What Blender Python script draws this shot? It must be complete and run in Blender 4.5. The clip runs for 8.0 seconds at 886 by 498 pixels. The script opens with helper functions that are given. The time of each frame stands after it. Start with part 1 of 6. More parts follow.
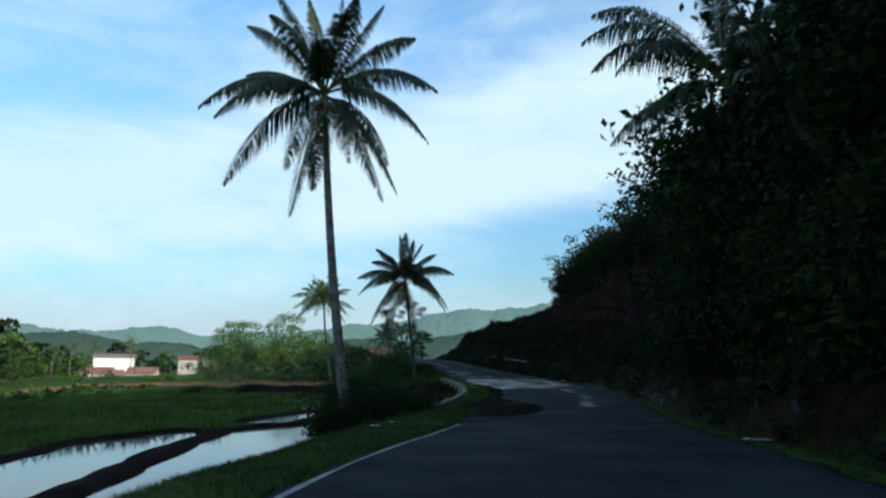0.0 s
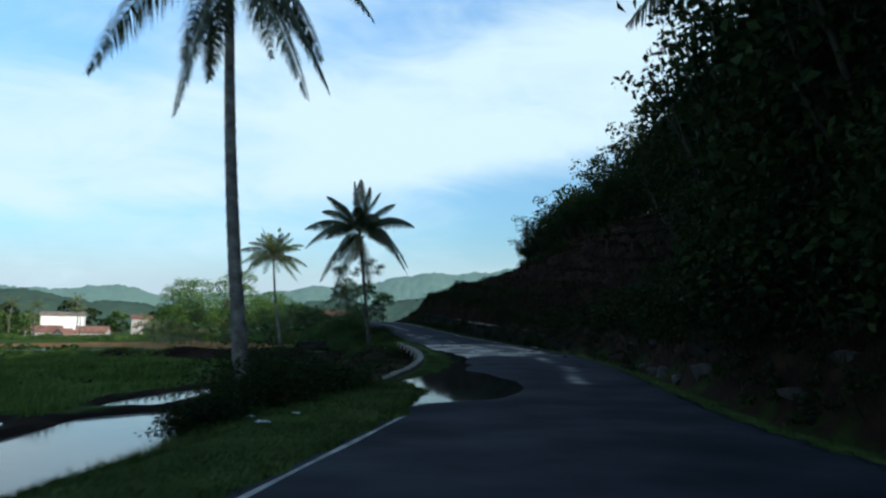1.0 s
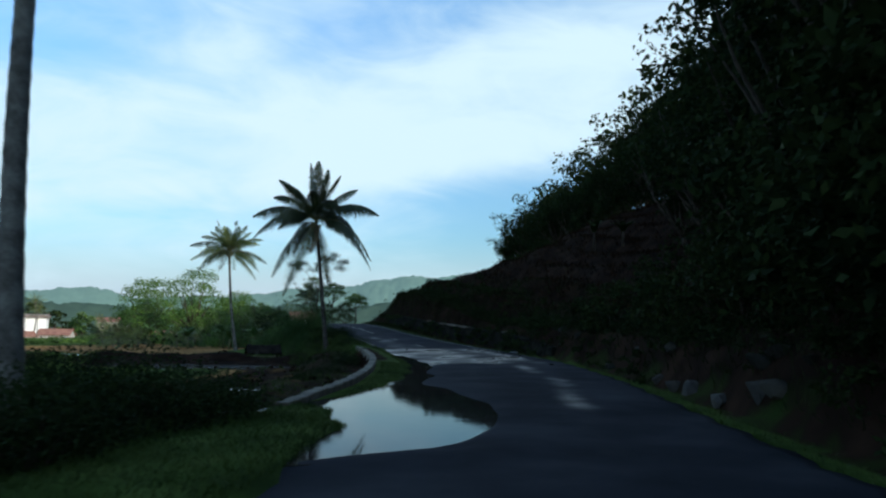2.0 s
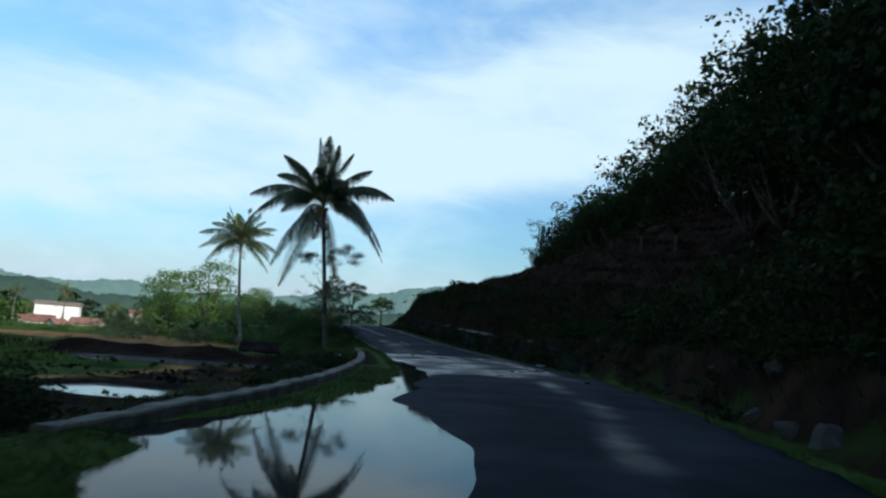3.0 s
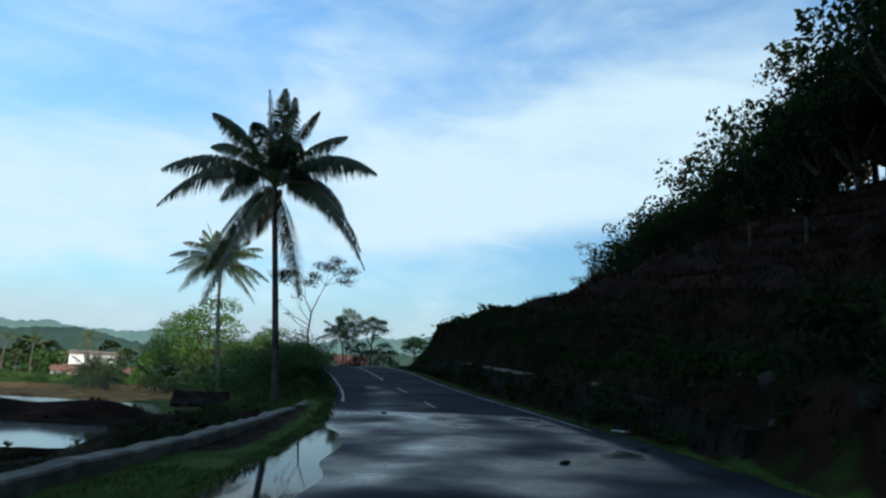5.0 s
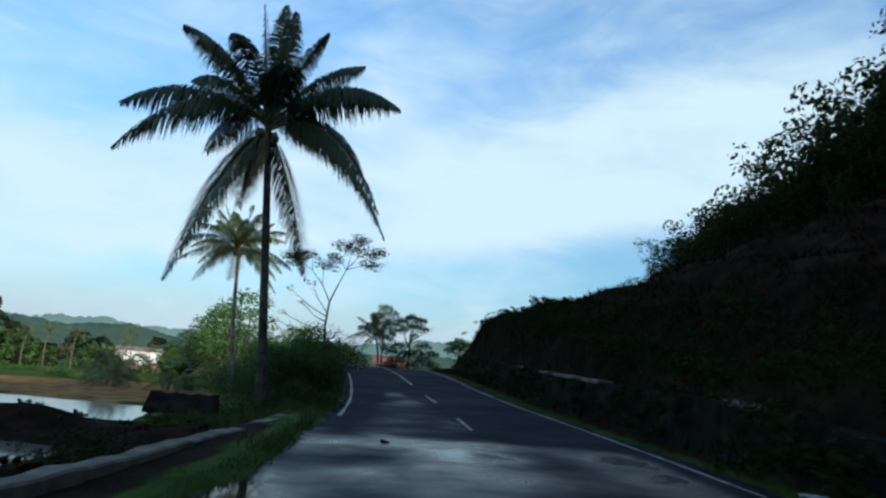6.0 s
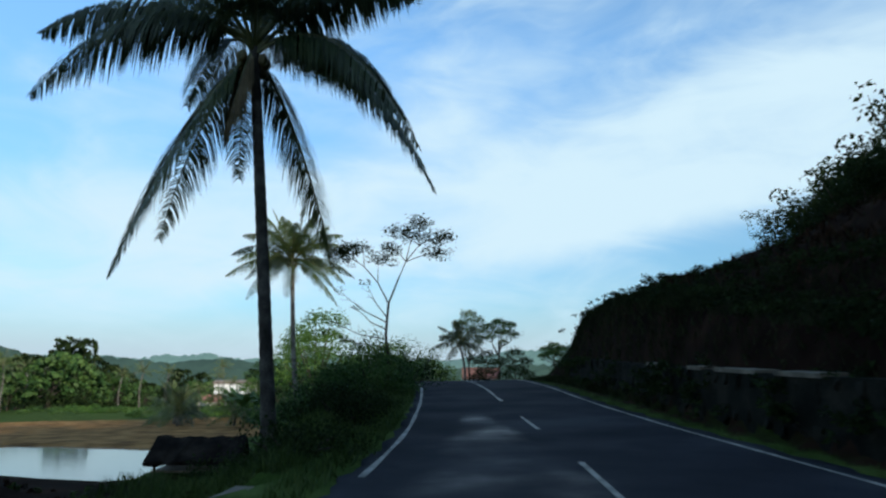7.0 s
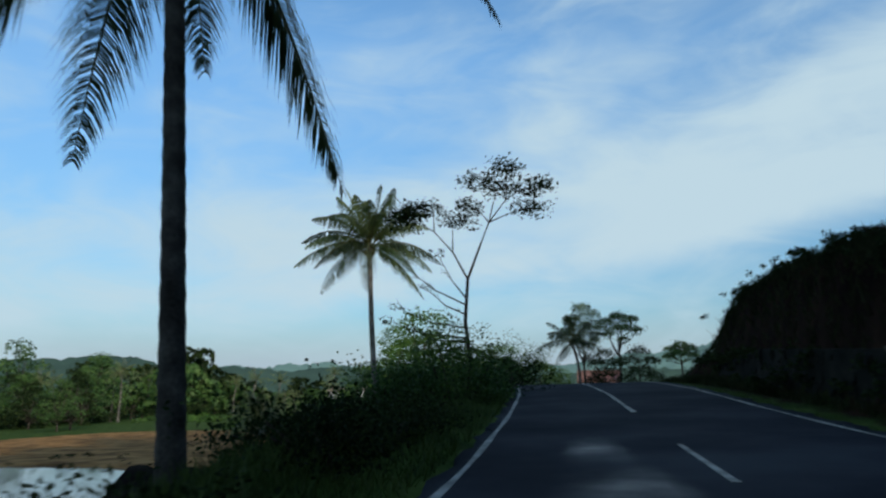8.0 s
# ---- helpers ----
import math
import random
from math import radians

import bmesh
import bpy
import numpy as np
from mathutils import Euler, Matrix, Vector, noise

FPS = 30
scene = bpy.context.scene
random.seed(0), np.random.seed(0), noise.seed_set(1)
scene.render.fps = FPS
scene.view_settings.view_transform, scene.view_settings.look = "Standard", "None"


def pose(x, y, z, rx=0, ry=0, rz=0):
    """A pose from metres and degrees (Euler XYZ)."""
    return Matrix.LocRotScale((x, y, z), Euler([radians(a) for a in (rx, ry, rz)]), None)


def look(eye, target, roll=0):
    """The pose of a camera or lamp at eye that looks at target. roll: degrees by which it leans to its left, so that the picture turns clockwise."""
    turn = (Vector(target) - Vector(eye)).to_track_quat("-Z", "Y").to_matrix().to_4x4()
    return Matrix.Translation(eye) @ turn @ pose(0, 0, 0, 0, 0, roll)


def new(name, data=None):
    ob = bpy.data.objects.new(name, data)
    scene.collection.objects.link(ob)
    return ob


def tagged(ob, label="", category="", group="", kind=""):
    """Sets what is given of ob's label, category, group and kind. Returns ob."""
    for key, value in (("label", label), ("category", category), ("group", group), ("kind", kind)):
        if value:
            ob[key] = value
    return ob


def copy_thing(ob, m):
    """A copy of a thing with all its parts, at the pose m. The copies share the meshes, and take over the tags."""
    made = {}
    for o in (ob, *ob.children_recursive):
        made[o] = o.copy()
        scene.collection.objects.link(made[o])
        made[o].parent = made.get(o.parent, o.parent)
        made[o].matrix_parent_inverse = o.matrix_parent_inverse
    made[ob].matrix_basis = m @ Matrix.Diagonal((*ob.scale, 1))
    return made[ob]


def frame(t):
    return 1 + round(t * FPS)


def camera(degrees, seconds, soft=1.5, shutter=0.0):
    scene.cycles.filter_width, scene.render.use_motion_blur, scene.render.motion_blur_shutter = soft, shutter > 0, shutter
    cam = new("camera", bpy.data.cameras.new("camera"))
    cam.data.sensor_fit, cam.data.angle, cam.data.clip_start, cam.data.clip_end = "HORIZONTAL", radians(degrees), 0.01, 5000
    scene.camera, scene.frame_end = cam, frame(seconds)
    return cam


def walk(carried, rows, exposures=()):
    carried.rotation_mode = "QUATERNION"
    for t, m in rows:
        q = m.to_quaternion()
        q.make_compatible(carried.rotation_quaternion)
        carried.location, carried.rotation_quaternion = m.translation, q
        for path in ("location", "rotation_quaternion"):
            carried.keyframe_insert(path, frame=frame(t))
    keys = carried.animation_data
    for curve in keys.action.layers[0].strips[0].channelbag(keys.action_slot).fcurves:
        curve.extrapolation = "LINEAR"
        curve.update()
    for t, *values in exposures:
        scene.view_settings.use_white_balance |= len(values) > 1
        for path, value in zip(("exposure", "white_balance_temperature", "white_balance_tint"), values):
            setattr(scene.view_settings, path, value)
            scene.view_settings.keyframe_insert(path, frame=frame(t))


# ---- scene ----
cam = camera(64.0, 8.0, soft=2.3, shutter=0.3)
PATH = [
    (0, (0.050, -0.354, 1.667), (-0.071, 1.617, 1.985), 0.13),
    (0.5, (0.056, 3.376, 1.644), (-0.057, 5.357, 1.893), 1.93),
    (1, (0.129, 7.102, 1.616), (0.105, 9.089, 1.835), 0.95),
    (1.5, (0.446, 10.720, 1.622), (0.469, 12.708, 1.839), 0.44),
    (2.8, (1.818, 19.802, 1.190), (1.794, 21.785, 1.447), 3.63),
    (3, (2.043, 21.308, 1.168), (1.971, 23.290, 1.425), 4.38),
    (3.5, (2.580, 25.346, 1.184), (2.455, 27.313, 1.523), 5.66),
    (4, (2.876, 29.337, 1.226), (2.751, 31.301, 1.583), 5.52),
    (4.5, (3.156, 33.385, 1.264), (2.971, 35.343, 1.628), 4.34),
    (4.7, (3.198, 34.982, 1.282), (3.005, 36.939, 1.647), 3.70),
    (5.8, (2.756, 43.664, 1.403), (2.456, 45.606, 1.775), 4.29),
    (6, (2.512, 45.317, 1.426), (2.170, 47.253, 1.795), 4.76),
    (6.5, (1.815, 49.589, 1.499), (1.368, 51.502, 1.875), 2.39),
    (7, (1.101, 53.409, 1.548), (0.534, 55.287, 1.939), 0.15),
    (7.5, (0.248, 57.385, 1.568), (-0.452, 59.214, 1.976), -0.18),
    (8, (-0.846, 61.202, 1.565), (-1.700, 62.964, 1.972), -0.38),
]
walk(cam, [(t, look(eye, target, roll)) for t, eye, target, roll in PATH], [(0, 0.0), (3.0, -0.04), (4.5, -0.08), (6.5, -0.08), (7.2, -0.16), (8, -0.46)])

# ---------------------------------------------------------------- world and sun
SUN_ELEVATION, SUN_HEADING = 21.0, 128.0  # degrees; heading clockwise from +y


def build_world():
    world = bpy.data.worlds.new("morning_sky")
    scene.world = world
    world.use_nodes = True
    nt = world.node_tree
    nt.nodes.clear()
    out = nt.nodes.new("ShaderNodeOutputWorld")
    sky = nt.nodes.new("ShaderNodeTexSky")
    sky.sky_type, sky.sun_disc = "NISHITA", False
    sky.sun_elevation, sky.sun_rotation = radians(SUN_ELEVATION), radians(SUN_HEADING)
    sky.air_density, sky.dust_density, sky.ozone_density = 1.0, 0.6, 1.6
    blue = nt.nodes.new("ShaderNodeBackground")
    blue.inputs["Strength"].default_value = 0.17
    tint = nt.nodes.new("ShaderNodeMix")
    tint.data_type, tint.blend_type = "RGBA", "MULTIPLY"
    tint.inputs[0].default_value = 1.0
    tint.inputs[7].default_value = (0.71, 0.98, 1.09, 1)
    nt.links.new(sky.outputs["Color"], tint.inputs[6])
    nt.links.new(tint.outputs[2], blue.inputs["Color"])
    coord = nt.nodes.new("ShaderNodeTexCoord")
    height = nt.nodes.new("ShaderNodeSeparateXYZ")
    nt.links.new(coord.outputs["Generated"], height.inputs[0])
    clear = nt.nodes.new("ShaderNodeMapRange")
    clear.inputs["From Min"].default_value, clear.inputs["From Max"].default_value = 0.0, 0.45
    clear.inputs["To Min"].default_value, clear.inputs["To Max"].default_value = 0.09, 0.265
    nt.links.new(height.outputs["Z"], clear.inputs["Value"])
    nt.links.new(clear.outputs[0], blue.inputs["Strength"])
    place = nt.nodes.new("ShaderNodeMapping")
    place.inputs["Scale"].default_value = (1.0, 1.0, 2.6)
    place.inputs["Rotation"].default_value = (radians(8), radians(-10), radians(20))
    place.inputs["Location"].default_value = (0.35, 0.2, 0.1)
    nt.links.new(coord.outputs["Generated"], place.inputs["Vector"])
    puffs = nt.nodes.new("ShaderNodeTexNoise")
    puffs.inputs["Scale"].default_value, puffs.inputs["Detail"].default_value = 1.7, 6.0
    puffs.inputs["Roughness"].default_value, puffs.inputs["Distortion"].default_value = 0.5, 0.5
    nt.links.new(place.outputs["Vector"], puffs.inputs["Vector"])
    split = nt.nodes.new("ShaderNodeSeparateXYZ")
    nt.links.new(coord.outputs["Generated"], split.inputs[0])
    tilt = nt.nodes.new("ShaderNodeMath")
    tilt.operation = "MULTIPLY_ADD"
    tilt.inputs[1].default_value = -0.16
    nt.links.new(split.outputs["X"], tilt.inputs[0])
    nt.links.new(split.outputs["Z"], tilt.inputs[2])
    bands = nt.nodes.new("ShaderNodeValToRGB")
    els = bands.color_ramp.elements
    while len(els) < 8:
        els.new(0.5)
    for n, (p, g) in enumerate(((0.0, 0.95), (0.05, 0.55), (0.10, 0.16), (0.17, 0.32), (0.24, 0.86), (0.33, 0.80), (0.43, 0.42), (0.62, 0.22))):
        els[n].position, els[n].color = p, (g, g, g, 1)
    bands.color_ramp.interpolation = "EASE"
    nt.links.new(tilt.outputs[0], bands.inputs["Fac"])
    lay = nt.nodes.new("ShaderNodeMath")
    lay.operation = "MULTIPLY_ADD"
    lay.inputs[1].default_value = 0.62
    nt.links.new(bands.outputs["Color"], lay.inputs[0])
    stir = nt.nodes.new("ShaderNodeMapRange")
    stir.inputs["From Min"].default_value, stir.inputs["From Max"].default_value = 0.28, 0.72
    stir.inputs["To Min"].default_value, stir.inputs["To Max"].default_value = 0.10, 0.90
    wisps = nt.nodes.new("ShaderNodeTexNoise")
    wisps.inputs["Scale"].default_value, wisps.inputs["Detail"].default_value = 5.5, 8.0
    wisps.inputs["Roughness"].default_value, wisps.inputs["Distortion"].default_value = 0.55, 0.9
    nt.links.new(place.outputs["Vector"], wisps.inputs["Vector"])
    stirred = nt.nodes.new("ShaderNodeMix")
    stirred.inputs[0].default_value = 0.34
    nt.links.new(puffs.outputs["Fac"], stirred.inputs[2])
    nt.links.new(wisps.outputs["Fac"], stirred.inputs[3])
    nt.links.new(stirred.outputs[0], stir.inputs["Value"])
    nt.links.new(stir.outputs[0], lay.inputs[2])
    cover = nt.nodes.new("ShaderNodeMapRange")
    cover.inputs["From Min"].default_value, cover.inputs["From Max"].default_value = 0.61, 1.20
    cover.interpolation_type = "SMOOTHSTEP"
    mid = nt.nodes.new("ShaderNodeMath")
    mid.operation = "SUBTRACT"
    mid.inputs[1].default_value = 0.06
    nt.links.new(split.outputs["X"], mid.inputs[0])
    side = nt.nodes.new("ShaderNodeMath")
    side.operation = "ABSOLUTE"
    nt.links.new(mid.outputs[0], side.inputs[0])
    bank = nt.nodes.new("ShaderNodeMapRange")
    bank.inputs["From Min"].default_value, bank.inputs["From Max"].default_value = 0.05, 0.45
    bank.inputs["To Min"].default_value, bank.inputs["To Max"].default_value = 0.15, 0.0
    bank.interpolation_type = "SMOOTHSTEP"
    nt.links.new(side.outputs[0], bank.inputs["Value"])
    heap = nt.nodes.new("ShaderNodeMath")
    nt.links.new(lay.outputs[0], heap.inputs[0])
    aloft = nt.nodes.new("ShaderNodeMapRange")
    aloft.inputs["From Min"].default_value, aloft.inputs["From Max"].default_value = 0.13, 0.27
    aloft.inputs["To Min"].default_value, aloft.inputs["To Max"].default_value = -0.9, 1.0
    nt.links.new(split.outputs["Z"], aloft.inputs["Value"])
    heaped = nt.nodes.new("ShaderNodeMath")
    heaped.operation = "MULTIPLY"
    nt.links.new(bank.outputs[0], heaped.inputs[0])
    nt.links.new(aloft.outputs[0], heaped.inputs[1])
    nt.links.new(heaped.outputs[0], heap.inputs[1])
    nt.links.new(heap.outputs[0], cover.inputs["Value"])
    white = nt.nodes.new("ShaderNodeBackground")
    white.inputs["Color"].default_value, white.inputs["Strength"].default_value = (0.67, 0.88, 1.0, 1), 1.07
    low = nt.nodes.new("ShaderNodeMapRange")
    low.inputs["From Min"].default_value, low.inputs["From Max"].default_value = 0.02, 0.14
    low.inputs["To Min"].default_value, low.inputs["To Max"].default_value = 0.96, 0.0
    low.interpolation_type = "SMOOTHSTEP"
    nt.links.new(split.outputs["Z"], low.inputs["Value"])
    haze = nt.nodes.new("ShaderNodeBackground")
    haze.inputs["Color"].default_value, haze.inputs["Strength"].default_value = (0.64, 0.80, 0.96, 1), 0.88
    misty = nt.nodes.new("ShaderNodeMixShader")
    nt.links.new(low.outputs[0], misty.inputs["Fac"])
    nt.links.new(blue.outputs[0], misty.inputs[1])
    nt.links.new(haze.outputs[0], misty.inputs[2])
    mix = nt.nodes.new("ShaderNodeMixShader")
    nt.links.new(cover.outputs[0], mix.inputs["Fac"])
    nt.links.new(misty.outputs[0], mix.inputs[1])
    nt.links.new(white.outputs[0], mix.inputs[2])
    nt.links.new(mix.outputs[0], out.inputs["Surface"])


build_world()
lamp = bpy.data.lights.new("sun", "SUN")
lamp.energy, lamp.angle, lamp.color = 4.9, radians(0.5), (1.0, 0.93, 0.82)
sun = new("sun", lamp)
_h, _e = radians(SUN_HEADING), radians(SUN_ELEVATION)
_toward = Vector((math.sin(_h) * math.cos(_e), math.cos(_h) * math.cos(_e), math.sin(_e)))
sun.matrix_world = look(_toward * 200, (0, 0, 0))
scene.view_settings.exposure = 0.0


# ---------------------------------------------------------------- materials
def material(name, ramp, scale=4.0, rough=0.8, bump=0.2, fine=40.0, metal=0.0, spec=0.5, vary=0.0, islands=False, translucent=0.0):
    """A two-scale noise material: colours of ramp spread by broad noise, shaken by fine noise, with relief."""
    m = bpy.data.materials.new(name)
    m.use_nodes = True
    nt = m.node_tree
    bsdf = nt.nodes["Principled BSDF"]
    geo = nt.nodes.new("ShaderNodeNewGeometry")
    broad = nt.nodes.new("ShaderNodeTexNoise")
    broad.inputs["Scale"].default_value, broad.inputs["Detail"].default_value = scale, 5.0
    grain = nt.nodes.new("ShaderNodeTexNoise")
    grain.inputs["Scale"].default_value, grain.inputs["Detail"].default_value = fine, 3.0
    for n in (broad, grain):
        nt.links.new(geo.outputs["Position"], n.inputs["Vector"])
    add = nt.nodes.new("ShaderNodeMath")
    add.operation = "MULTIPLY_ADD"
    add.inputs[1].default_value, add.inputs[2].default_value = 0.35, -0.17
    nt.links.new(grain.outputs["Fac"], add.inputs[0])
    total = nt.nodes.new("ShaderNodeMath")
    nt.links.new(broad.outputs["Fac"], total.inputs[0])
    nt.links.new(add.outputs[0], total.inputs[1])
    last = total
    if vary:
        if islands:
            rnd = geo.outputs["Random Per Island"]
        else:
            rnd = nt.nodes.new("ShaderNodeObjectInfo").outputs["Random"]
        shift = nt.nodes.new("ShaderNodeMath")
        shift.operation = "MULTIPLY_ADD"
        shift.inputs[1].default_value, shift.inputs[2].default_value = vary, -vary / 2
        nt.links.new(rnd, shift.inputs[0])
        last = nt.nodes.new("ShaderNodeMath")
        nt.links.new(total.outputs[0], last.inputs[0])
        nt.links.new(shift.outputs[0], last.inputs[1])
    cr = nt.nodes.new("ShaderNodeValToRGB")
    els = cr.color_ramp.elements
    while len(els) < len(ramp):
        els.new(0.5)
    for n, c in enumerate(ramp):
        els[n].position = 0.28 + 0.44 * n / max(1, len(ramp) - 1)
        els[n].color = (*c, 1)
    nt.links.new(last.outputs[0], cr.inputs["Fac"])
    nt.links.new(cr.outputs["Color"], bsdf.inputs["Base Color"])
    bsdf.inputs["Roughness"].default_value, bsdf.inputs["Metallic"].default_value = rough, metal
    bsdf.inputs["Specular IOR Level"].default_value = spec
    if bump:
        b = nt.nodes.new("ShaderNodeBump")
        b.inputs["Strength"].default_value, b.inputs["Distance"].default_value = bump, 0.02
        nt.links.new(total.outputs[0], b.inputs["Height"])
        nt.links.new(b.outputs["Normal"], bsdf.inputs["Normal"])
    if translucent:
        tr = nt.nodes.new("ShaderNodeBsdfTranslucent")
        nt.links.new(cr.outputs["Color"], tr.inputs["Color"])
        mx = nt.nodes.new("ShaderNodeMixShader")
        mx.inputs["Fac"].default_value = translucent
        nt.links.new(bsdf.outputs[0], mx.inputs[1])
        nt.links.new(tr.outputs[0], mx.inputs[2])
        nt.links.new(mx.outputs[0], nt.nodes["Material Output"].inputs["Surface"])
    return m


def blend_by_attribute(m, attribute, ramp, scale, rough, edge=(0.4, 0.6), shake=0.5, flat=False, spec=None):
    """Lays a second surface over a material where a vertex attribute says so, with a ragged edge."""
    nt = m.node_tree
    bsdf = nt.nodes["Principled BSDF"]
    at = nt.nodes.new("ShaderNodeAttribute")
    at.attribute_name = attribute
    geo = nt.nodes.new("ShaderNodeNewGeometry")
    noise_node = nt.nodes.new("ShaderNodeTexNoise")
    noise_node.inputs["Scale"].default_value, noise_node.inputs["Detail"].default_value = scale, 6.0
    nt.links.new(geo.outputs["Position"], noise_node.inputs["Vector"])
    k = nt.nodes.new("ShaderNodeMath")
    k.operation = "MULTIPLY_ADD"
    k.inputs[1].default_value, k.inputs[2].default_value = shake, -shake / 2
    nt.links.new(noise_node.outputs["Fac"], k.inputs[0])
    s = nt.nodes.new("ShaderNodeMath")
    nt.links.new(at.outputs["Fac"], s.inputs[0])
    nt.links.new(k.outputs[0], s.inputs[1])
    step = nt.nodes.new("ShaderNodeMapRange")
    step.inputs["From Min"].default_value, step.inputs["From Max"].default_value = edge
    step.interpolation_type = "SMOOTHSTEP"
    nt.links.new(s.outputs[0], step.inputs["Value"])
    other = nt.nodes.new("ShaderNodeValToRGB")
    els = other.color_ramp.elements
    while len(els) < len(ramp):
        els.new(0.5)
    for n, c in enumerate(ramp):
        els[n].position = 0.3 + 0.4 * n / max(1, len(ramp) - 1)
        els[n].color = (*c, 1)
    nt.links.new(noise_node.outputs["Fac"], other.inputs["Fac"])
    old = bsdf.inputs["Base Color"].links[0].from_socket
    mix = nt.nodes.new("ShaderNodeMix")
    mix.data_type = "RGBA"
    nt.links.new(step.outputs[0], mix.inputs[0])
    nt.links.new(old, mix.inputs[6])
    nt.links.new(other.outputs["Color"], mix.inputs[7])
    nt.links.new(mix.outputs[2], bsdf.inputs["Base Color"])
    r = nt.nodes.new("ShaderNodeMapRange")
    nt.links.new(step.outputs[0], r.inputs["Value"])
    r.inputs["To Min"].default_value, r.inputs["To Max"].default_value = bsdf.inputs["Roughness"].default_value, rough
    nt.links.new(r.outputs[0], bsdf.inputs["Roughness"])
    if spec is not None:
        g = nt.nodes.new("ShaderNodeMapRange")
        nt.links.new(step.outputs[0], g.inputs["Value"])
        g.inputs["To Min"].default_value, g.inputs["To Max"].default_value = bsdf.inputs["Specular IOR Level"].default_value, spec
        nt.links.new(g.outputs[0], bsdf.inputs["Specular IOR Level"])
    if flat:
        b = bsdf.inputs["Normal"].links[0].from_node
        f = nt.nodes.new("ShaderNodeMapRange")
        nt.links.new(step.outputs[0], f.inputs["Value"])
        f.inputs["To Min"].default_value, f.inputs["To Max"].default_value = b.inputs["Strength"].default_value, 0.02
        nt.links.new(f.outputs[0], b.inputs["Strength"])
    return m


def water_material(name, tint, ripple, rough=0.02):
    m = bpy.data.materials.new(name)
    m.use_nodes = True
    nt = m.node_tree
    bsdf = nt.nodes["Principled BSDF"]
    bsdf.inputs["Base Color"].default_value = (*tint, 1)
    bsdf.inputs["Roughness"].default_value = rough
    bsdf.inputs["IOR"].default_value = 1.33 if rough > 0.06 else 1.17
    bsdf.inputs["Specular IOR Level"].default_value = 0.38 if rough > 0.06 else 0.28
    geo = nt.nodes.new("ShaderNodeNewGeometry")
    n = nt.nodes.new("ShaderNodeTexNoise")
    n.inputs["Scale"].default_value, n.inputs["Detail"].default_value = 2.2, 3.0
    nt.links.new(geo.outputs["Position"], n.inputs["Vector"])
    b = nt.nodes.new("ShaderNodeBump")
    b.inputs["Strength"].default_value, b.inputs["Distance"].default_value = ripple, 0.01
    nt.links.new(n.outputs["Fac"], b.inputs["Height"])
    nt.links.new(b.outputs["Normal"], bsdf.inputs["Normal"])
    return m


GROUND = material("grass_ground", [(0.018, 0.033, 0.007), (0.040, 0.068, 0.014), (0.075, 0.105, 0.026)], 0.9, 0.95, 0.6, 14.0, spec=0.02)
blend_by_attribute(GROUND, "soil", [(0.09, 0.045, 0.018), (0.24, 0.122, 0.044), (0.39, 0.21, 0.082)], 0.7, 0.95)
# Dark mud, and the hillside's shade put into the earth's colour.
blend_by_attribute(GROUND, "shade_and_mud", [(0.006, 0.0032, 0.0022), (0.014, 0.0075, 0.005), (0.030, 0.016, 0.010)], 0.9, 0.95)
ASPHALT = material("asphalt", [(0.012, 0.0135, 0.017), (0.022, 0.024, 0.030), (0.040, 0.043, 0.050)], 0.45, 0.85, 0.45, 70.0, spec=0.02)
blend_by_attribute(ASPHALT, "wet", [(0.014, 0.015, 0.018), (0.022, 0.023, 0.026)], 0.55, 0.13, (0.36, 0.92), 0.75, flat=True, spec=0.17)
PAINT = material("worn_road_paint", [(0.05, 0.05, 0.045), (0.19, 0.18, 0.155), (0.36, 0.345, 0.30)], 2.6, 0.7, 0.2, 60.0)
PUDDLE = water_material("puddle_water", (0.018, 0.017, 0.015), 0.10, 0.04)
PADDY = water_material("paddy_water", (0.13, 0.125, 0.11), 0.22, 0.08)
CONCRETE = material("weathered_concrete", [(0.04, 0.032, 0.022), (0.10, 0.082, 0.058), (0.20, 0.17, 0.13)], 2.4, 0.9, 0.5, 30.0)
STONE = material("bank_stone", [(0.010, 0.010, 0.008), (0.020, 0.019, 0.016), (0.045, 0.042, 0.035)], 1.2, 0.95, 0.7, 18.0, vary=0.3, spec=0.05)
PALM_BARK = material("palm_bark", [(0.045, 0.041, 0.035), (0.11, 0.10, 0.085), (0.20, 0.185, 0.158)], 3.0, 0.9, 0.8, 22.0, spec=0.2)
# Darker copy of PALM_BARK, with shade put into two palms' bark colour.
PALM_BARK_SHADED = material("shaded_palm_bark", [(0.022, 0.019, 0.016), (0.050, 0.045, 0.039), (0.095, 0.087, 0.076)], 3.0, 0.9, 0.9, 22.0, spec=0.1)
BARK = material("tree_bark", [(0.02, 0.016, 0.012), (0.045, 0.036, 0.028), (0.085, 0.07, 0.056)], 3.0, 0.9, 0.8, 25.0, spec=0.2)
FROND = material("palm_frond", [(0.016, 0.028, 0.010), (0.034, 0.055, 0.018), (0.075, 0.095, 0.035)], 0.8, 0.42, 0.1, 20.0, vary=0.25, islands=True, translucent=0.22)
# Paler copy of FROND: sunlight on the crowns is put into the colour.
FROND_PALE_LIT = material("pale_lit_frond", [(0.05, 0.085, 0.02), (0.10, 0.145, 0.04), (0.18, 0.215, 0.075)], 0.8, 0.5, 0.1, 20.0, vary=0.35, islands=True, translucent=0.3)
FROND_DRY = material("dry_frond", [(0.06, 0.045, 0.022), (0.13, 0.095, 0.045), (0.20, 0.15, 0.08)], 1.0, 0.7, 0.1, 20.0, vary=0.2, islands=True, translucent=0.15)
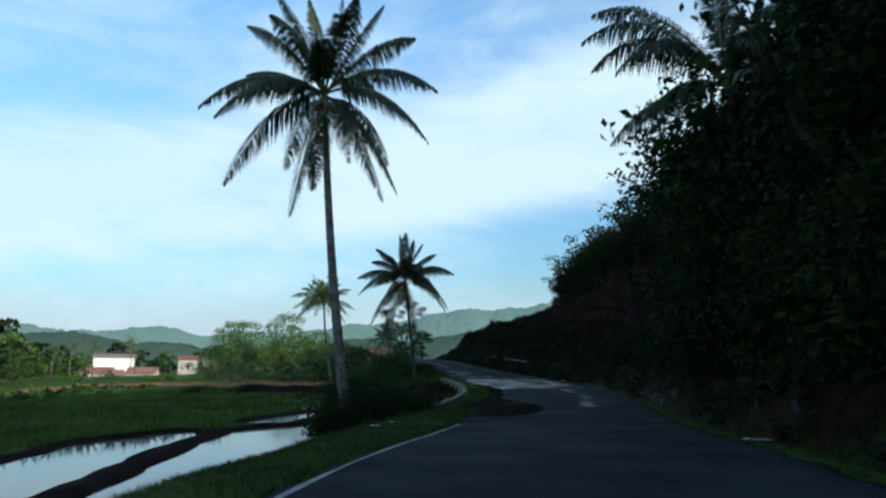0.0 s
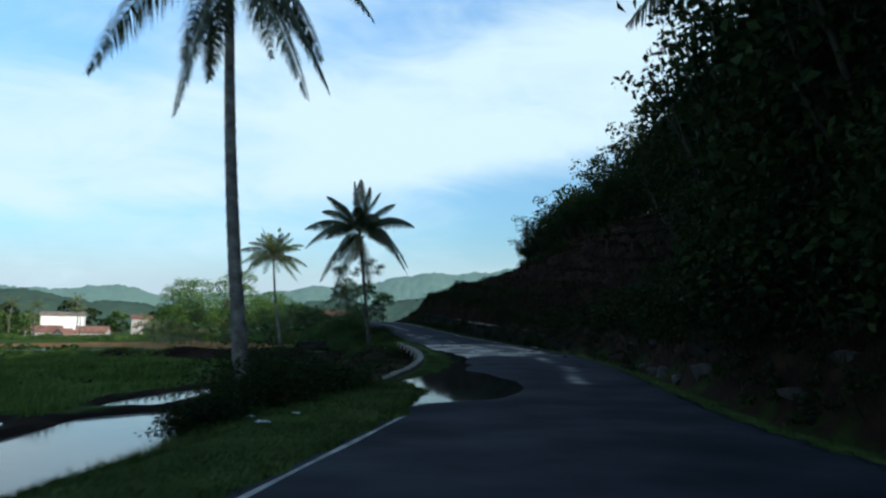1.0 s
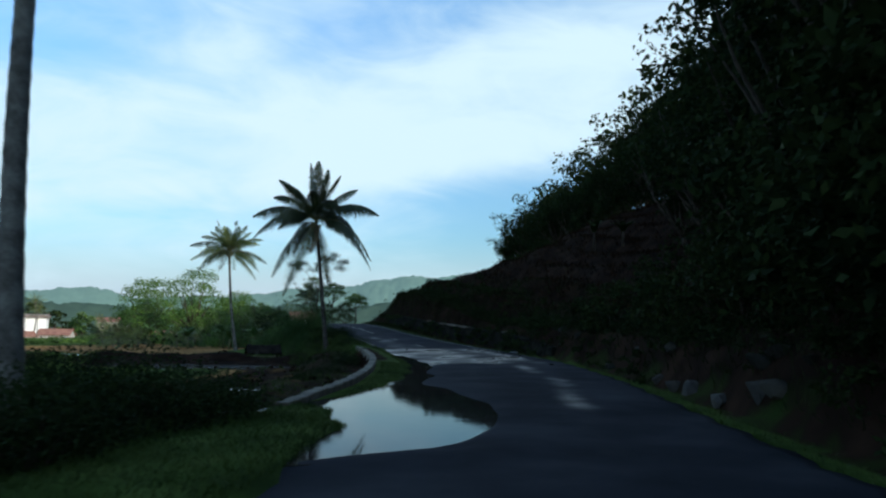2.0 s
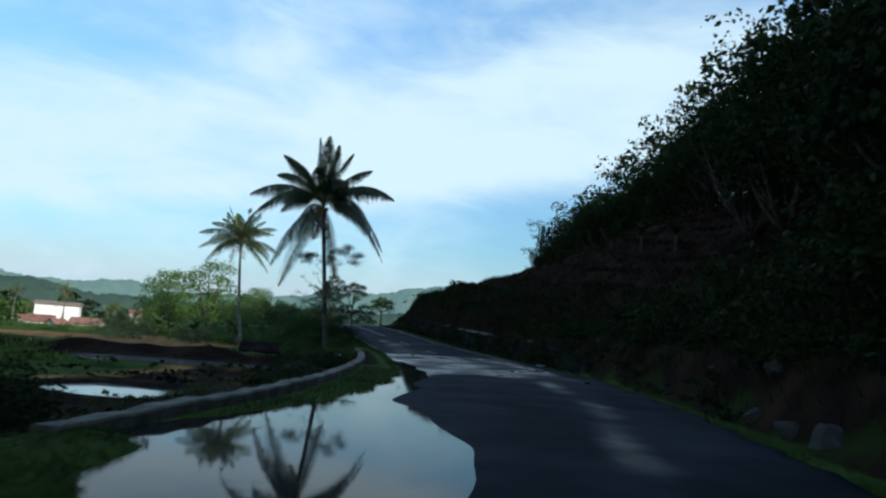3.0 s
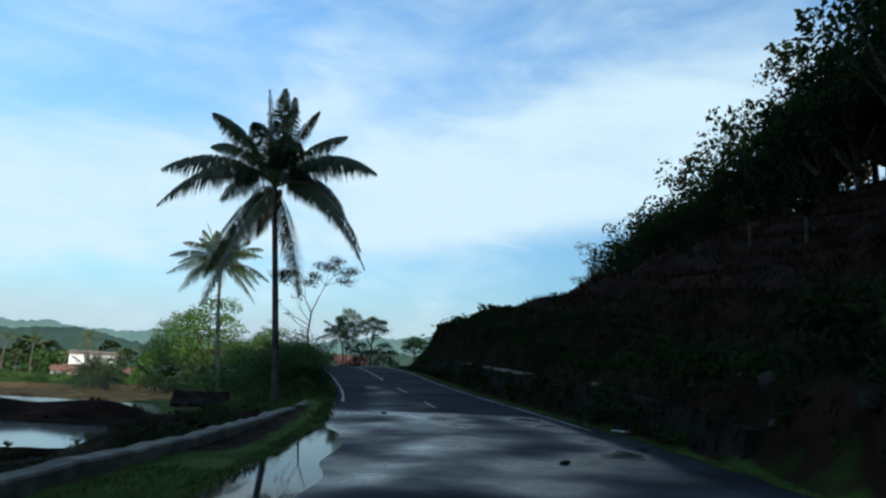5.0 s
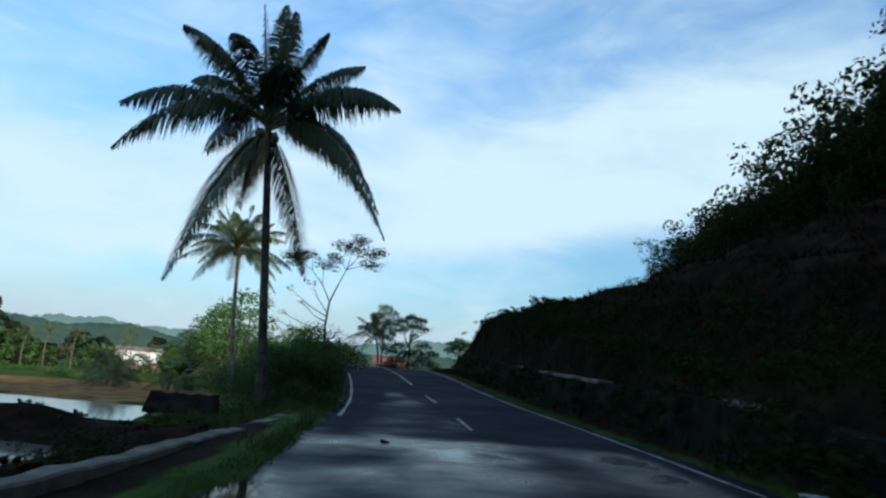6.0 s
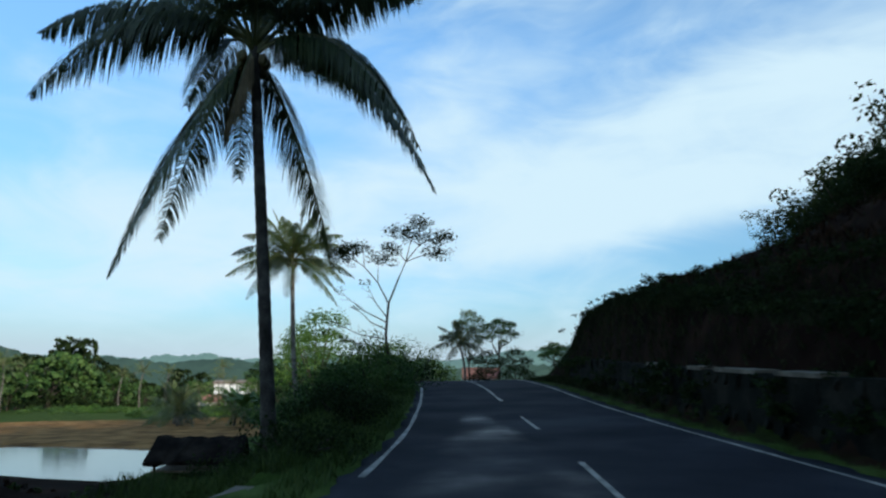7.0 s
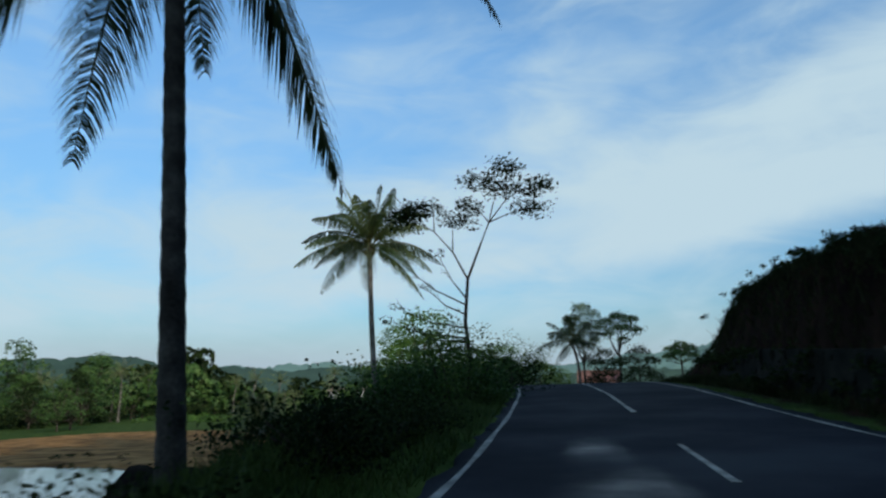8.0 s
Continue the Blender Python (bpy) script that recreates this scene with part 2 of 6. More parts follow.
RACHIS = material("frond_midrib", [(0.06, 0.07, 0.02), (0.12, 0.12, 0.04)], 3.0, 0.5, 0.1, 20.0)
COCONUT = material("coconut_husk", [(0.06, 0.07, 0.02), (0.16, 0.10, 0.04)], 3.0, 0.5, 0.1, 20.0)
# Near-black leaves: the hillside's shade is put into the colour.
LEAF_DARK_SHADED = material("dark_shaded_leaves", [(0.007, 0.014, 0.005), (0.016, 0.028, 0.009), (0.030, 0.045, 0.014)], 0.35, 0.7, 0.0, 6.0, vary=0.3, islands=True, spec=0.04, translucent=0.2)
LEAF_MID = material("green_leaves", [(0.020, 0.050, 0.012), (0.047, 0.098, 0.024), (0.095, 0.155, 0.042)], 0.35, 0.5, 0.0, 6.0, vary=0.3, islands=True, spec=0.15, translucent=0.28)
LEAF_PALE = material("pale_leaves", [(0.055, 0.095, 0.045), (0.10, 0.155, 0.08), (0.16, 0.22, 0.12)], 0.35, 0.5, 0.0, 6.0, vary=0.3, islands=True, spec=0.15, translucent=0.35)
LEAF_BRIGHT = material("young_leaves", [(0.034, 0.082, 0.014), (0.070, 0.145, 0.026), (0.125, 0.205, 0.046)], 0.35, 0.5, 0.0, 6.0, vary=0.3, islands=True, spec=0.15, translucent=0.3)
GRASS = material("grass_blades", [(0.016, 0.030, 0.006), (0.034, 0.060, 0.012), (0.068, 0.098, 0.024)], 0.6, 0.6, 0.0, 8.0, vary=0.35, islands=True, spec=0.15, translucent=0.25)
# Darker copy of GRASS: the slope's shade is painted into the blades.
SHADED_HILL_GRASS = material("shaded_hill_grass_blades", [(0.009, 0.013, 0.005), (0.018, 0.024, 0.010), (0.034, 0.040, 0.018)], 0.5, 0.9, 0.0, 8.0, vary=0.4, islands=True, spec=0.02, translucent=0.15)
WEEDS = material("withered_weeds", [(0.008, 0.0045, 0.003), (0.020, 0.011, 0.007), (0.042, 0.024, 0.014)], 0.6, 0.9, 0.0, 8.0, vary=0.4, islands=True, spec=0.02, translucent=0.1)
# Brighter than GRASS: light on the open field is painted into the blades.
LIT_MEADOW = material("lit_meadow_blades", [(0.040, 0.075, 0.014), (0.075, 0.125, 0.026), (0.13, 0.18, 0.048)], 0.25, 0.7, 0.0, 3.0, vary=0.3, islands=True, spec=0.05, translucent=0.3)
DULL_PLASTER = material("dull_plaster", [(0.22, 0.20, 0.18), (0.34, 0.32, 0.29), (0.46, 0.44, 0.41)], 0.5, 0.9, 0.1, 6.0)
PLASTER = material("white_plaster", [(0.62, 0.61, 0.58), (0.76, 0.75, 0.72), (0.82, 0.81, 0.79)], 0.5, 0.85, 0.1, 6.0)
ROOF_RED = material("clay_roof", [(0.10, 0.045, 0.032), (0.17, 0.075, 0.052), (0.25, 0.12, 0.085)], 0.6, 0.85, 0.3, 5.0, vary=0.3)
ROOF_GREY = material("grey_roof", [(0.12, 0.09, 0.075), (0.21, 0.17, 0.145)], 0.6, 0.8, 0.3, 5.0)
GLASS_DARK = material("dark_window", [(0.015, 0.018, 0.02), (0.03, 0.035, 0.04)], 1.0, 0.1, 0.0, 5.0)
# Near-black base puts the bank's shade into the masonry.
SHADED_MASONRY = material("shaded_masonry", [(0.004, 0.005, 0.004), (0.010, 0.0105, 0.008), (0.024, 0.022, 0.017)], 1.4, 0.95, 1.0, 14.0, spec=0.05)
WOOD = material("weathered_wood", [(0.08, 0.055, 0.035), (0.16, 0.115, 0.075)], 3.0, 0.8, 0.4, 30.0)
THATCH = material("old_thatch", [(0.007, 0.006, 0.005), (0.015, 0.012, 0.010), (0.030, 0.024, 0.019)], 2.0, 0.95, 0.8, 40.0, spec=0.02)
LITTER = material("litter_plastic", [(0.30, 0.30, 0.31), (0.52, 0.52, 0.53)], 6.0, 0.5, 0.1, 30.0)


# Haze over the far hills is put in as a blue-green glow.
def backdrop_material(name, colour, haze_glow, strength):
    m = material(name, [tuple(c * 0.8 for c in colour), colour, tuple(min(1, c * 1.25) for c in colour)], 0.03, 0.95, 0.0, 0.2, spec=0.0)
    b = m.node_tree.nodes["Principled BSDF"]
    b.inputs["Emission Color"].default_value, b.inputs["Emission Strength"].default_value = (*haze_glow, 1), strength
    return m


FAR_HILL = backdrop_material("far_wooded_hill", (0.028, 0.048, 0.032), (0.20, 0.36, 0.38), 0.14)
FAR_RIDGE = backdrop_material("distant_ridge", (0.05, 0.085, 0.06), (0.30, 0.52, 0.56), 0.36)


# ---------------------------------------------------------------- helpers
def mesh_data(name, verts, faces, mats, smooth=False, index=None):
    me = bpy.data.meshes.new(name)
    me.from_pydata([tuple(map(float, v)) for v in verts], [], [tuple(map(int, f)) for f in faces])
    for mt in mats if isinstance(mats, (list, tuple)) else [mats]:
        me.materials.append(mt)
    if smooth:
        me.polygons.foreach_set("use_smooth", [True] * len(me.polygons))
    if index is not None:
        me.polygons.foreach_set("material_index", [int(i) for i in index])
    me.update()
    return me


def part(name, data, parent, label=""):
    """Links mesh data as one object under a thing or a part."""
    ob = new(name, data)
    ob.parent = parent
    if label:
        ob["label"] = label
    return ob


def empty(name, x, y, z, label, category, group="", kind=""):
    ob = new(name)
    ob.empty_display_size = 0.2
    ob.matrix_basis = pose(x, y, z)
    return tagged(ob, label, category, group, kind)


def tube(points, radii, sides=8, cap=True):
    """A tapered tube along points."""
    pts = [Vector(p) for p in points]
    verts, faces = [], []
    up = Vector((0.13, 0.31, 1)).normalized()
    for i, p in enumerate(pts):
        d = (pts[min(i + 1, len(pts) - 1)] - pts[max(i - 1, 0)]).normalized()
        a = d.cross(Vector((1, 0, 0)) if abs(d.z) > 0.9 else up).normalized()
        b = d.cross(a)
        for k in range(sides):
            w = 2 * math.pi * k / sides
            verts.append(p + (a * math.cos(w) + b * math.sin(w)) * radii[i])
    for i in range(len(pts) - 1):
        for k in range(sides):
            k2 = (k + 1) % sides
            faces.append((i * sides + k, i * sides + k2, (i + 1) * sides + k2, (i + 1) * sides + k))
    if cap:
        faces.append(tuple(range(sides))[::-1])
        faces.append(tuple((len(pts) - 1) * sides + k for k in range(sides)))
    return verts, faces


def join(pieces):
    verts, faces, index = [], [], []
    for n, (v, f) in enumerate(pieces):
        o = len(verts)
        verts += list(v)
        faces += [tuple(i + o for i in face) for face in f]
        index += [n] * len(f)
    return verts, faces, index


def box(x0, x1, y0, y1, z0, z1):
    v = [(x, y, z) for z in (z0, z1) for y in (y0, y1) for x in (x0, x1)]
    return v, [(0, 2, 3, 1), (4, 5, 7, 6), (0, 1, 5, 4), (2, 6, 7, 3), (0, 4, 6, 2), (1, 3, 7, 5)]


def leaves(rng, centres, spread, count, size, flat=0.5, squash=0.8):
    """Many small folded leaves scattered round clump centres: arrays of verts and faces."""
    centres = np.asarray(centres, float)
    pick = rng.integers(0, len(centres), count)
    offs = rng.normal(0, 1, (count, 3))
    offs *= (rng.random((count, 1)) ** 0.33) / np.maximum(np.linalg.norm(offs, axis=1, keepdims=True), 1e-6)
    sp = np.asarray(spread, float)
    sp = sp[pick][:, None] if sp.ndim else sp
    p = centres[pick] + offs * sp * np.array([1, 1, squash])
    if count > 400:
        sprays = p[: max(40, count // 16)]
        which = rng.integers(0, len(sprays), count)
        near = np.clip(rng.normal(0, 1, (count, 3)), -1.5, 1.5) * (0.24 * np.mean(sp) + 0.2 * size)
        p = sprays[which] + near * np.array([1, 1, 0.75])
    n = rng.normal(0, 1, (count, 3)) + np.array([0, 0, flat * 2])
    n /= np.linalg.norm(n, axis=1, keepdims=True)
    t = np.cross(n, rng.normal(0, 1, (count, 3)))
    t /= np.maximum(np.linalg.norm(t, axis=1, keepdims=True), 1e-6)
    b = np.cross(n, t)
    s = size * rng.uniform(0.6, 1.35, (count, 1))
    fold = n * s * 0.12
    v = np.stack([p - t * s * 0.5, p + b * s * 0.26 + fold, p + t * s * 0.5, p - b * s * 0.26 + fold], 1).reshape(-1, 3)
    f = np.arange(count * 4).reshape(-1, 4)
    return v, f


def canopy(rng, centres, radii, count, size):
    """Leaf sprays on the outer shells of many rounded lobes, facing outwards and upwards."""
    centres, radii = np.asarray(centres, float), np.asarray(radii, float)
    pick = rng.choice(len(centres), count, p=radii ** 2 / np.sum(radii ** 2))
    n = rng.normal(0, 1, (count, 3))
    n[:, 2] = np.where(rng.random(count) < 0.75, np.abs(n[:, 2]), n[:, 2])
    n /= np.linalg.norm(n, axis=1, keepdims=True)
    knob = 1 + 0.16 * np.sin(n[:, :1] * 5 + pick[:, None]) * np.sin(n[:, 1:2] * 6 + pick[:, None] * 2.3)
    p = centres[pick] + n * radii[pick][:, None] * knob * rng.uniform(0.72, 1.12, (count, 1)) * np.array([1, 1, 0.72])
    n = n + rng.normal(0, 0.45, (count, 3))
    n /= np.linalg.norm(n, axis=1, keepdims=True)
    t = np.cross(n, rng.normal(0, 1, (count, 3)))
    t /= np.maximum(np.linalg.norm(t, axis=1, keepdims=True), 1e-6)
    b = np.cross(n, t)
    k = size * rng.uniform(0.6, 1.3, (count, 1))
    dip = n * k * 0.14
    v = np.stack([p - t * k * 0.5 - dip, p + b * k * 0.30, p + t * k * 0.5 - dip, p - b * k * 0.30], 1).reshape(-1, 3)
    return v, np.arange(count * 4).reshape(-1, 4)


def fast_mesh(name, v, f, mats):
    me = bpy.data.meshes.new(name)
    v, f = np.asarray(v, np.float32), np.asarray(f, np.int32)
    me.vertices.add(len(v))
    me.vertices.foreach_set("co", v.ravel())
    me.loops.add(f.size)
    me.loops.foreach_set("vertex_index", f.ravel())
    me.polygons.add(len(f))
    me.polygons.foreach_set("loop_start", np.arange(0, f.size, f.shape[1], dtype=np.int32))
    me.materials.append(mats)
    me.update(calc_edges=True)
    me.validate()
    return me


# ---------------------------------------------------------------- the plan
def smooth_curve(ys, vs, reach=3.0):
    """A rounded polyline v(y)."""
    grid = np.arange(-160.0, 320.0, 0.5)
    flat = np.interp(grid, ys, vs)
    k = np.exp(-0.5 * (np.arange(-24, 25) * 0.5 / reach) ** 2)
    soft = np.convolve(np.pad(flat, 24, mode="edge"), k / k.sum(), mode="valid")
    return lambda y: np.interp(y, grid, soft)


road_left = smooth_curve([-150, -30, 0, 8, 16, 20.5, 23.7, 28, 33, 37, 40.4, 44.4, 50, 55.5, 62.7, 68, 76, 84, 93, 105, 119, 140, 300],
                         [-16, -4.6, -2.65, -2.1, -1.4, -0.87, -0.44, 0.1, 0.6, 0.8, 0.73, 0.4, -0.35, -1.3, -2.9, -4.2, -6.6, -9.2, -12.5, -17.5, -24, -34, -115], 2.0)
road_right = smooth_curve([-150, -30, 0, 8, 13, 21, 27, 31, 36, 43, 47, 52, 58, 64.8, 69.3, 76.4, 83.9, 93, 105, 119, 140, 300],
                          [-9, 1.8, 3.6, 4.15, 4.6, 5.4, 6.0, 6.4, 6.8, 6.9, 6.6, 5.8, 4.75, 3.05, 1.4, -0.85, -3.1, -6.3, -11, -17.5, -27.5, -108], 2.0)
road_height = smooth_curve([-150, -30, 0, 10.7, 15, 19.8, 25, 29, 35, 44, 53, 61, 65, 70, 75, 80, 86, 92, 98, 106, 119, 140, 300],
                           [0.6, 0.45, 0.36, 0.32, 0.12, -0.08, -0.10, -0.06, -0.02, 0.13, 0.28, 0.41, 0.55, 0.80, 1.08, 1.38, 1.76, 2.08, 2.18, 1.85, 0.8, -1.0, -2.5], 2.5)
puddle_edge = smooth_curve([21, 22.3, 23.0, 24.1, 26, 27.7, 29, 31, 32.8, 34.2, 35.3, 36.6, 38.8, 41, 44.5, 47, 50, 54, 58, 62],
                           [-5, -2.4, -0.3, 1.35, 2.0, 2.25, 2.3, 2.0, 1.7, 1.3, 0.7, 0.85, 1.1, 0.85, 1.15, 0.7, 0.2, -0.9, -2.6, -4.5], 0.45)
shore = smooth_curve([22, 26, 28, 29.5, 31, 32.7, 35.2, 38.3, 42, 45.3, 49, 54, 60], [-0.45, -0.35, -0.9, -1.6, -1.1, -0.5, -0.1, 0.25, 0.3, 0.25, -0.25, -1.2, -2.8], 0.5)
wall_line = smooth_curve([20, 28, 29.8, 34.6, 40.4, 42.5, 45.6, 50.2, 60, 66], [-2.3, -1.95, -1.74, -1.25, -1.2, -1.34, -1.5, -1.95, -3.4, -4.9], 1.0)
WATER = -0.06


def water_level(y):
    return np.interp(y, [20, 35, 44, 53, 62], [WATER, WATER, 0.035, 0.14, 0.26])


def wobble(x, y, size, seed=0.0):
    """Soft repeatable unevenness from crossed waves, between -1 and 1."""
    a = np.sin(x / size * 1.3 + 1.7 * np.sin(y / size * 0.9 + seed) + seed * 3.1)
    b = np.sin(y / size * 1.1 + 1.9 * np.sin(x / size * 0.8 - seed * 1.7) + 2.3)
    return (a + b) / 2


def step01(v, a, b):
    k = np.clip((v - a) / (b - a), 0, 1)
    return k * k * (3 - 2 * k)


def road_z(x, y):
    mid = (road_left(y) + road_right(y)) / 2
    z = road_height(y) + (x - mid) * 0.015 + 0.008 * wobble(x, y, 1.6)
    off = x - puddle_edge(y) + 0.12 * wobble(x, y, 0.7, 2.0)
    flood = water_level(y) + np.clip(off, -1.6, 1.5) * 0.05
    near = step01(y, 21.0, 23.5) * (1 - step01(y, 52, 58)) * (1 - step01(off, 0.6, 2.4))
    return z * (1 - near) + flood * near


hill_foot = smooth_curve([-150, -30, 0, 13, 27, 36, 43, 52, 58, 64.8, 69.3, 76.4, 83.9, 93, 105, 120, 150, 170, 300],
                         [-9, 1.8, 3.6, 4.6, 6.0, 6.8, 6.9, 5.8, 4.8, 3.2, 1.6, -0.4, -2.5, -4.9, -8.6, -12.5, -19, -23, -50], 2.0)


def hill(d, y):
    """Height of the hillside at d metres from the road's right edge."""
    steep = np.interp(y, [-150, 34, 55, 90, 200], [0.75, 0.72, 0.46, 0.42, 0.40])
    bank = np.interp(y, [-150, 20, 50, 62, 80, 91, 95.5, 102, 110], [1.5, 1.3, 1.5, 1.6, 2.7, 2.2, 1.2, 0.6, 0.4])
    hump = np.interp(y, [66, 76, 84, 91, 95.5, 102, 114], [0.0, 0.55, 1.05, 1.1, 0.45, 0.1, 0.0]) * step01(d, 1.2, 1.9) * (1 - 0.8 * step01(d, 3, 9))
    rise = np.maximum(d - 1.9, 0) * steep
    rise = np.where(rise > 42, 42 + (rise - 42) * 0.1, rise)
    pace = 1.25
    stepped = np.floor(rise / pace) * pace + pace * step01(rise / pace % 1.0, 0.55, 1.0)
    terraces = np.interp(y, [30, 48, 150], [0.0, 0.75, 0.6])
    rise = rise * (1 - terraces) + stepped * terraces
    return bank * step01(d, 1.0, 1.75) + hump + rise + 0.35 * wobble(d, y, 3.1, 1.0) * step01(d, 1.5, 6)


PLOTS = [([(-4.75, 15.0), (-4.7, 20), (-5.3, 22.6), (-6.0, 26.2), (-8.6, 21.4), (-7.6, 15.0), (-6.6, 9.0), (-5.2, 6.0)], -0.5),
         ([(-7.1, 9.6), (-8.0, 14.9), (-9.0, 21.8), (-9.5, 22.4), (-10.9, 18.4), (-10.2, 13.8), (-9.4, 8.5)], -0.5),
         ([(-7.3, 25.2), (-8.6, 24.6), (-8.9, 26.2), (-7.8, 31.2), (-7.2, 30.6)], -0.5),
         ([(-4.5, 35.6), (-4.7, 38.6), (-7.0, 39.0), (-7.8, 36.4)], -0.50),
         ([(-8.0, 55.5), (-8.2, 61.6), (-11, 62.6), (-19, 61.5), (-18, 54.0), (-11, 54)], -1.0),
         ([(-14.0, 71.2), (-15.6, 75), (-19.6, 81.6), (-26.5, 81.4), (-44, 76), (-42, 70), (-24, 71.3)], -1.1)]


def inside(x, y, corners):
    """How far inside a plot each place lies, in metres (negative outside)."""
    x, y = np.asarray(x, float), np.asarray(y, float)
    odd = np.zeros(x.shape, bool)
    near = np.full(x.shape, 1e9)
    for (x0, y0), (x1, y1) in zip(corners, corners[1:] + corners[:1]):
        cross = ((y0 > y) != (y1 > y)) & (x < (x1 - x0) * (y - y0) / ((y1 - y0) or 1e-9) + x0)
        odd ^= cross
        t = np.clip(((x - x0) * (x1 - x0) + (y - y0) * (y1 - y0)) / ((x1 - x0) ** 2 + (y1 - y0) ** 2), 0, 1)
        near = np.minimum(near, np.hypot(x - x0 - t * (x1 - x0), y - y0 - t * (y1 - y0)))
    return np.where(odd, near, -near)


def ground_z(x, y):
    x, y = np.asarray(x, float), np.asarray(y, float)
    xl, xr, rz = road_left(y), road_right(y), road_height(y)
    e, d = xl - x, x - xr
    # left: verge, slope, fields
    verge = np.interp(y, [-60, 10, 22, 27, 48, 62, 100], [2.0, 2.0, 2.6, 3.0, 2.5, 1.4, 1.2])
    fields = -0.62 - 0.45 * step01(y, 42, 56) + 0.07 * wobble(x, y, 4.0) - 0.03 * np.clip(e - 16, 0, 180)
    k = step01(e, verge, verge + 1.7)
    left = rz * (1 - k) + fields * k + 0.03 * wobble(x, y, 0.8, 4.0) * step01(e, 0.2, 0.8)
    # flooded verge between road and wall
    xw = wall_line(y)
    sunk = step01(y, 22, 24) * (1 - step01(y, 50, 57))
    bank = shore(y) - x + 0.16 * wobble(x, y, 0.5, 1.0)
    reed = water_level(y) - 0.06 + 0.11 * step01(bank, -0.3, 0.35)
    spit = np.where(y < 29.5, step01(-bank, -0.2, 0.5), 1.0)
    left = np.where((y > 19) & (y < 30) & (e < 3.2), np.maximum(left, WATER + 0.14 * step01(bank, -0.15, 0.5) * step01(y, 19, 21.5) * (1 - step01(e, 1.8, 3.2)) - 0.04), left)
    left = np.where((x > xw - 0.2) & (e > 0), left * (1 - sunk * spit) + reed * sunk * spit, left)
    beyond = step01(y, 27, 29) * (1 - step01(y, 58, 66))
    ridge_k = step01(y, 47, 52)
    field2 = -0.42 + 0.10 * wobble(x, y, 2.3, 1.0) + ridge_k * (0.30 * step01(xw - x, 0.5, 1.5) - 0.95 * step01(xw - x, 2.2, 4.4)) + (0.10 * wobble(x, y, 0.7, 2.0) + 0.06 * wobble(y, x, 0.37, 1.0)) * step01(xw - x, 0.4, 1.2) - 0.03 * np.clip(e - 16, 0, 180)
    left = np.where(x <= xw - 0.2, left * (1 - beyond) + field2 * beyond, left)
    # knoll that carries the shrubs by the bend
    left = left + 0.95 * np.exp(-((x + 6.0) / 1.8) ** 2 - ((y - 67) / 6.5) ** 2) * step01(e, 0.3, 3)
    left = left + 0.7 * np.exp(-((x - xl + 4.0) / 3.0) ** 2 - ((y - 86) / 10) ** 2) * step01(e, 0.3, 3)
    left = left + 0.72 * (1 + 0.25 * wobble(x, y, 0.9, 3.0)) * np.exp(-((y - 64.6 - 0.5 * wobble(x, y, 3.0)) / 1.5) ** 2) * step01(-x, 6.4, 8.2) * (1 - step01(-x, 30, 36))
    # plots sunk below their water, with a low bund round them
    for corners, level in PLOTS:
        if x.size < 50 and not np.any((x > -50) & (x < -4)):
            break
        s = inside(x, y, corners) + 0.12 * wobble(x, y, 0.8, 5.0)
        rim = level + np.clip(-s, -0.6, 0.5) * 0.30
        m = step01(s, -1.5, -0.6)
        left = left * (1 - m) + rim * m
    right = rz + hill(np.maximum(x - hill_foot(y), 0), y)
    under = rz - 0.22
    z = np.where(x < xl, left, np.where(x > xr, right, under))
    edge = np.minimum(np.abs(e), np.abs(d))
    lip = (x < xl) | (x > xr)
    z = np.where(lip, z - 0.06 * (1 - step01(edge, 0.0, 0.3)) - 0.02, z)
    return z


def far_z(x, y, z):
    """Levels the ground out towards the valley floor far off."""
    far = np.maximum(step01(np.abs(x), 150, 320), step01(y, 170, 300))
    return z * (1 - far) - 6.0 * far


def ground_at(x, y):
    return float(far_z(x, y, ground_z(np.array([x]), np.array([y])))[0])


def soil_amount(x, y):
    xl, xr = road_left(y), road_right(y)
    e, d = xl - x, x - xr
    s = np.zeros_like(x) + 0.18
    s = np.maximum(s, 0.75 * step01(y, 27, 31) * (1 - step01(y, 58, 64)) * step01(wall_line(y) - x, 0.2, 0.8) * (1 - step01(-x, 7, 10)))
    s = np.maximum(s, 0.9 * step01(-x, 19, 23) * (1 - step01(-x, 62, 70)) * step01(y, 78, 82) * (1 - step01(y, 112, 120)))
    s = np.maximum(s, 0.4 * step01(-x, 26, 31) * (1 - step01(-x, 60, 70)) * step01(y, 46, 50) * (1 - step01(y, 60, 66)))
    return s


def shade_and_mud_amount(x, y):
    """Dark mud round the plots, and shade painted into hillside and wall-field earth."""
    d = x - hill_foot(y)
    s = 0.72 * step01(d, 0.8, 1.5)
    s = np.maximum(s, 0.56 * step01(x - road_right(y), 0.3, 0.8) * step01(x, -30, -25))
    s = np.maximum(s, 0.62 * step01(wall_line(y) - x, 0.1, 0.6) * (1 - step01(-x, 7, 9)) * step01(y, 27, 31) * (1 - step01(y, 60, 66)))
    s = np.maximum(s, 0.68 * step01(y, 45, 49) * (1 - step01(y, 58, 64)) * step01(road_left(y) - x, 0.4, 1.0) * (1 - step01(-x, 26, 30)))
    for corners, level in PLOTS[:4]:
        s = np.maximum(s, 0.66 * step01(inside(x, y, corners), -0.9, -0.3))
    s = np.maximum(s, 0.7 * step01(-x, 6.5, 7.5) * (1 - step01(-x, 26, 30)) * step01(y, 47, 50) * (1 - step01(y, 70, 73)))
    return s


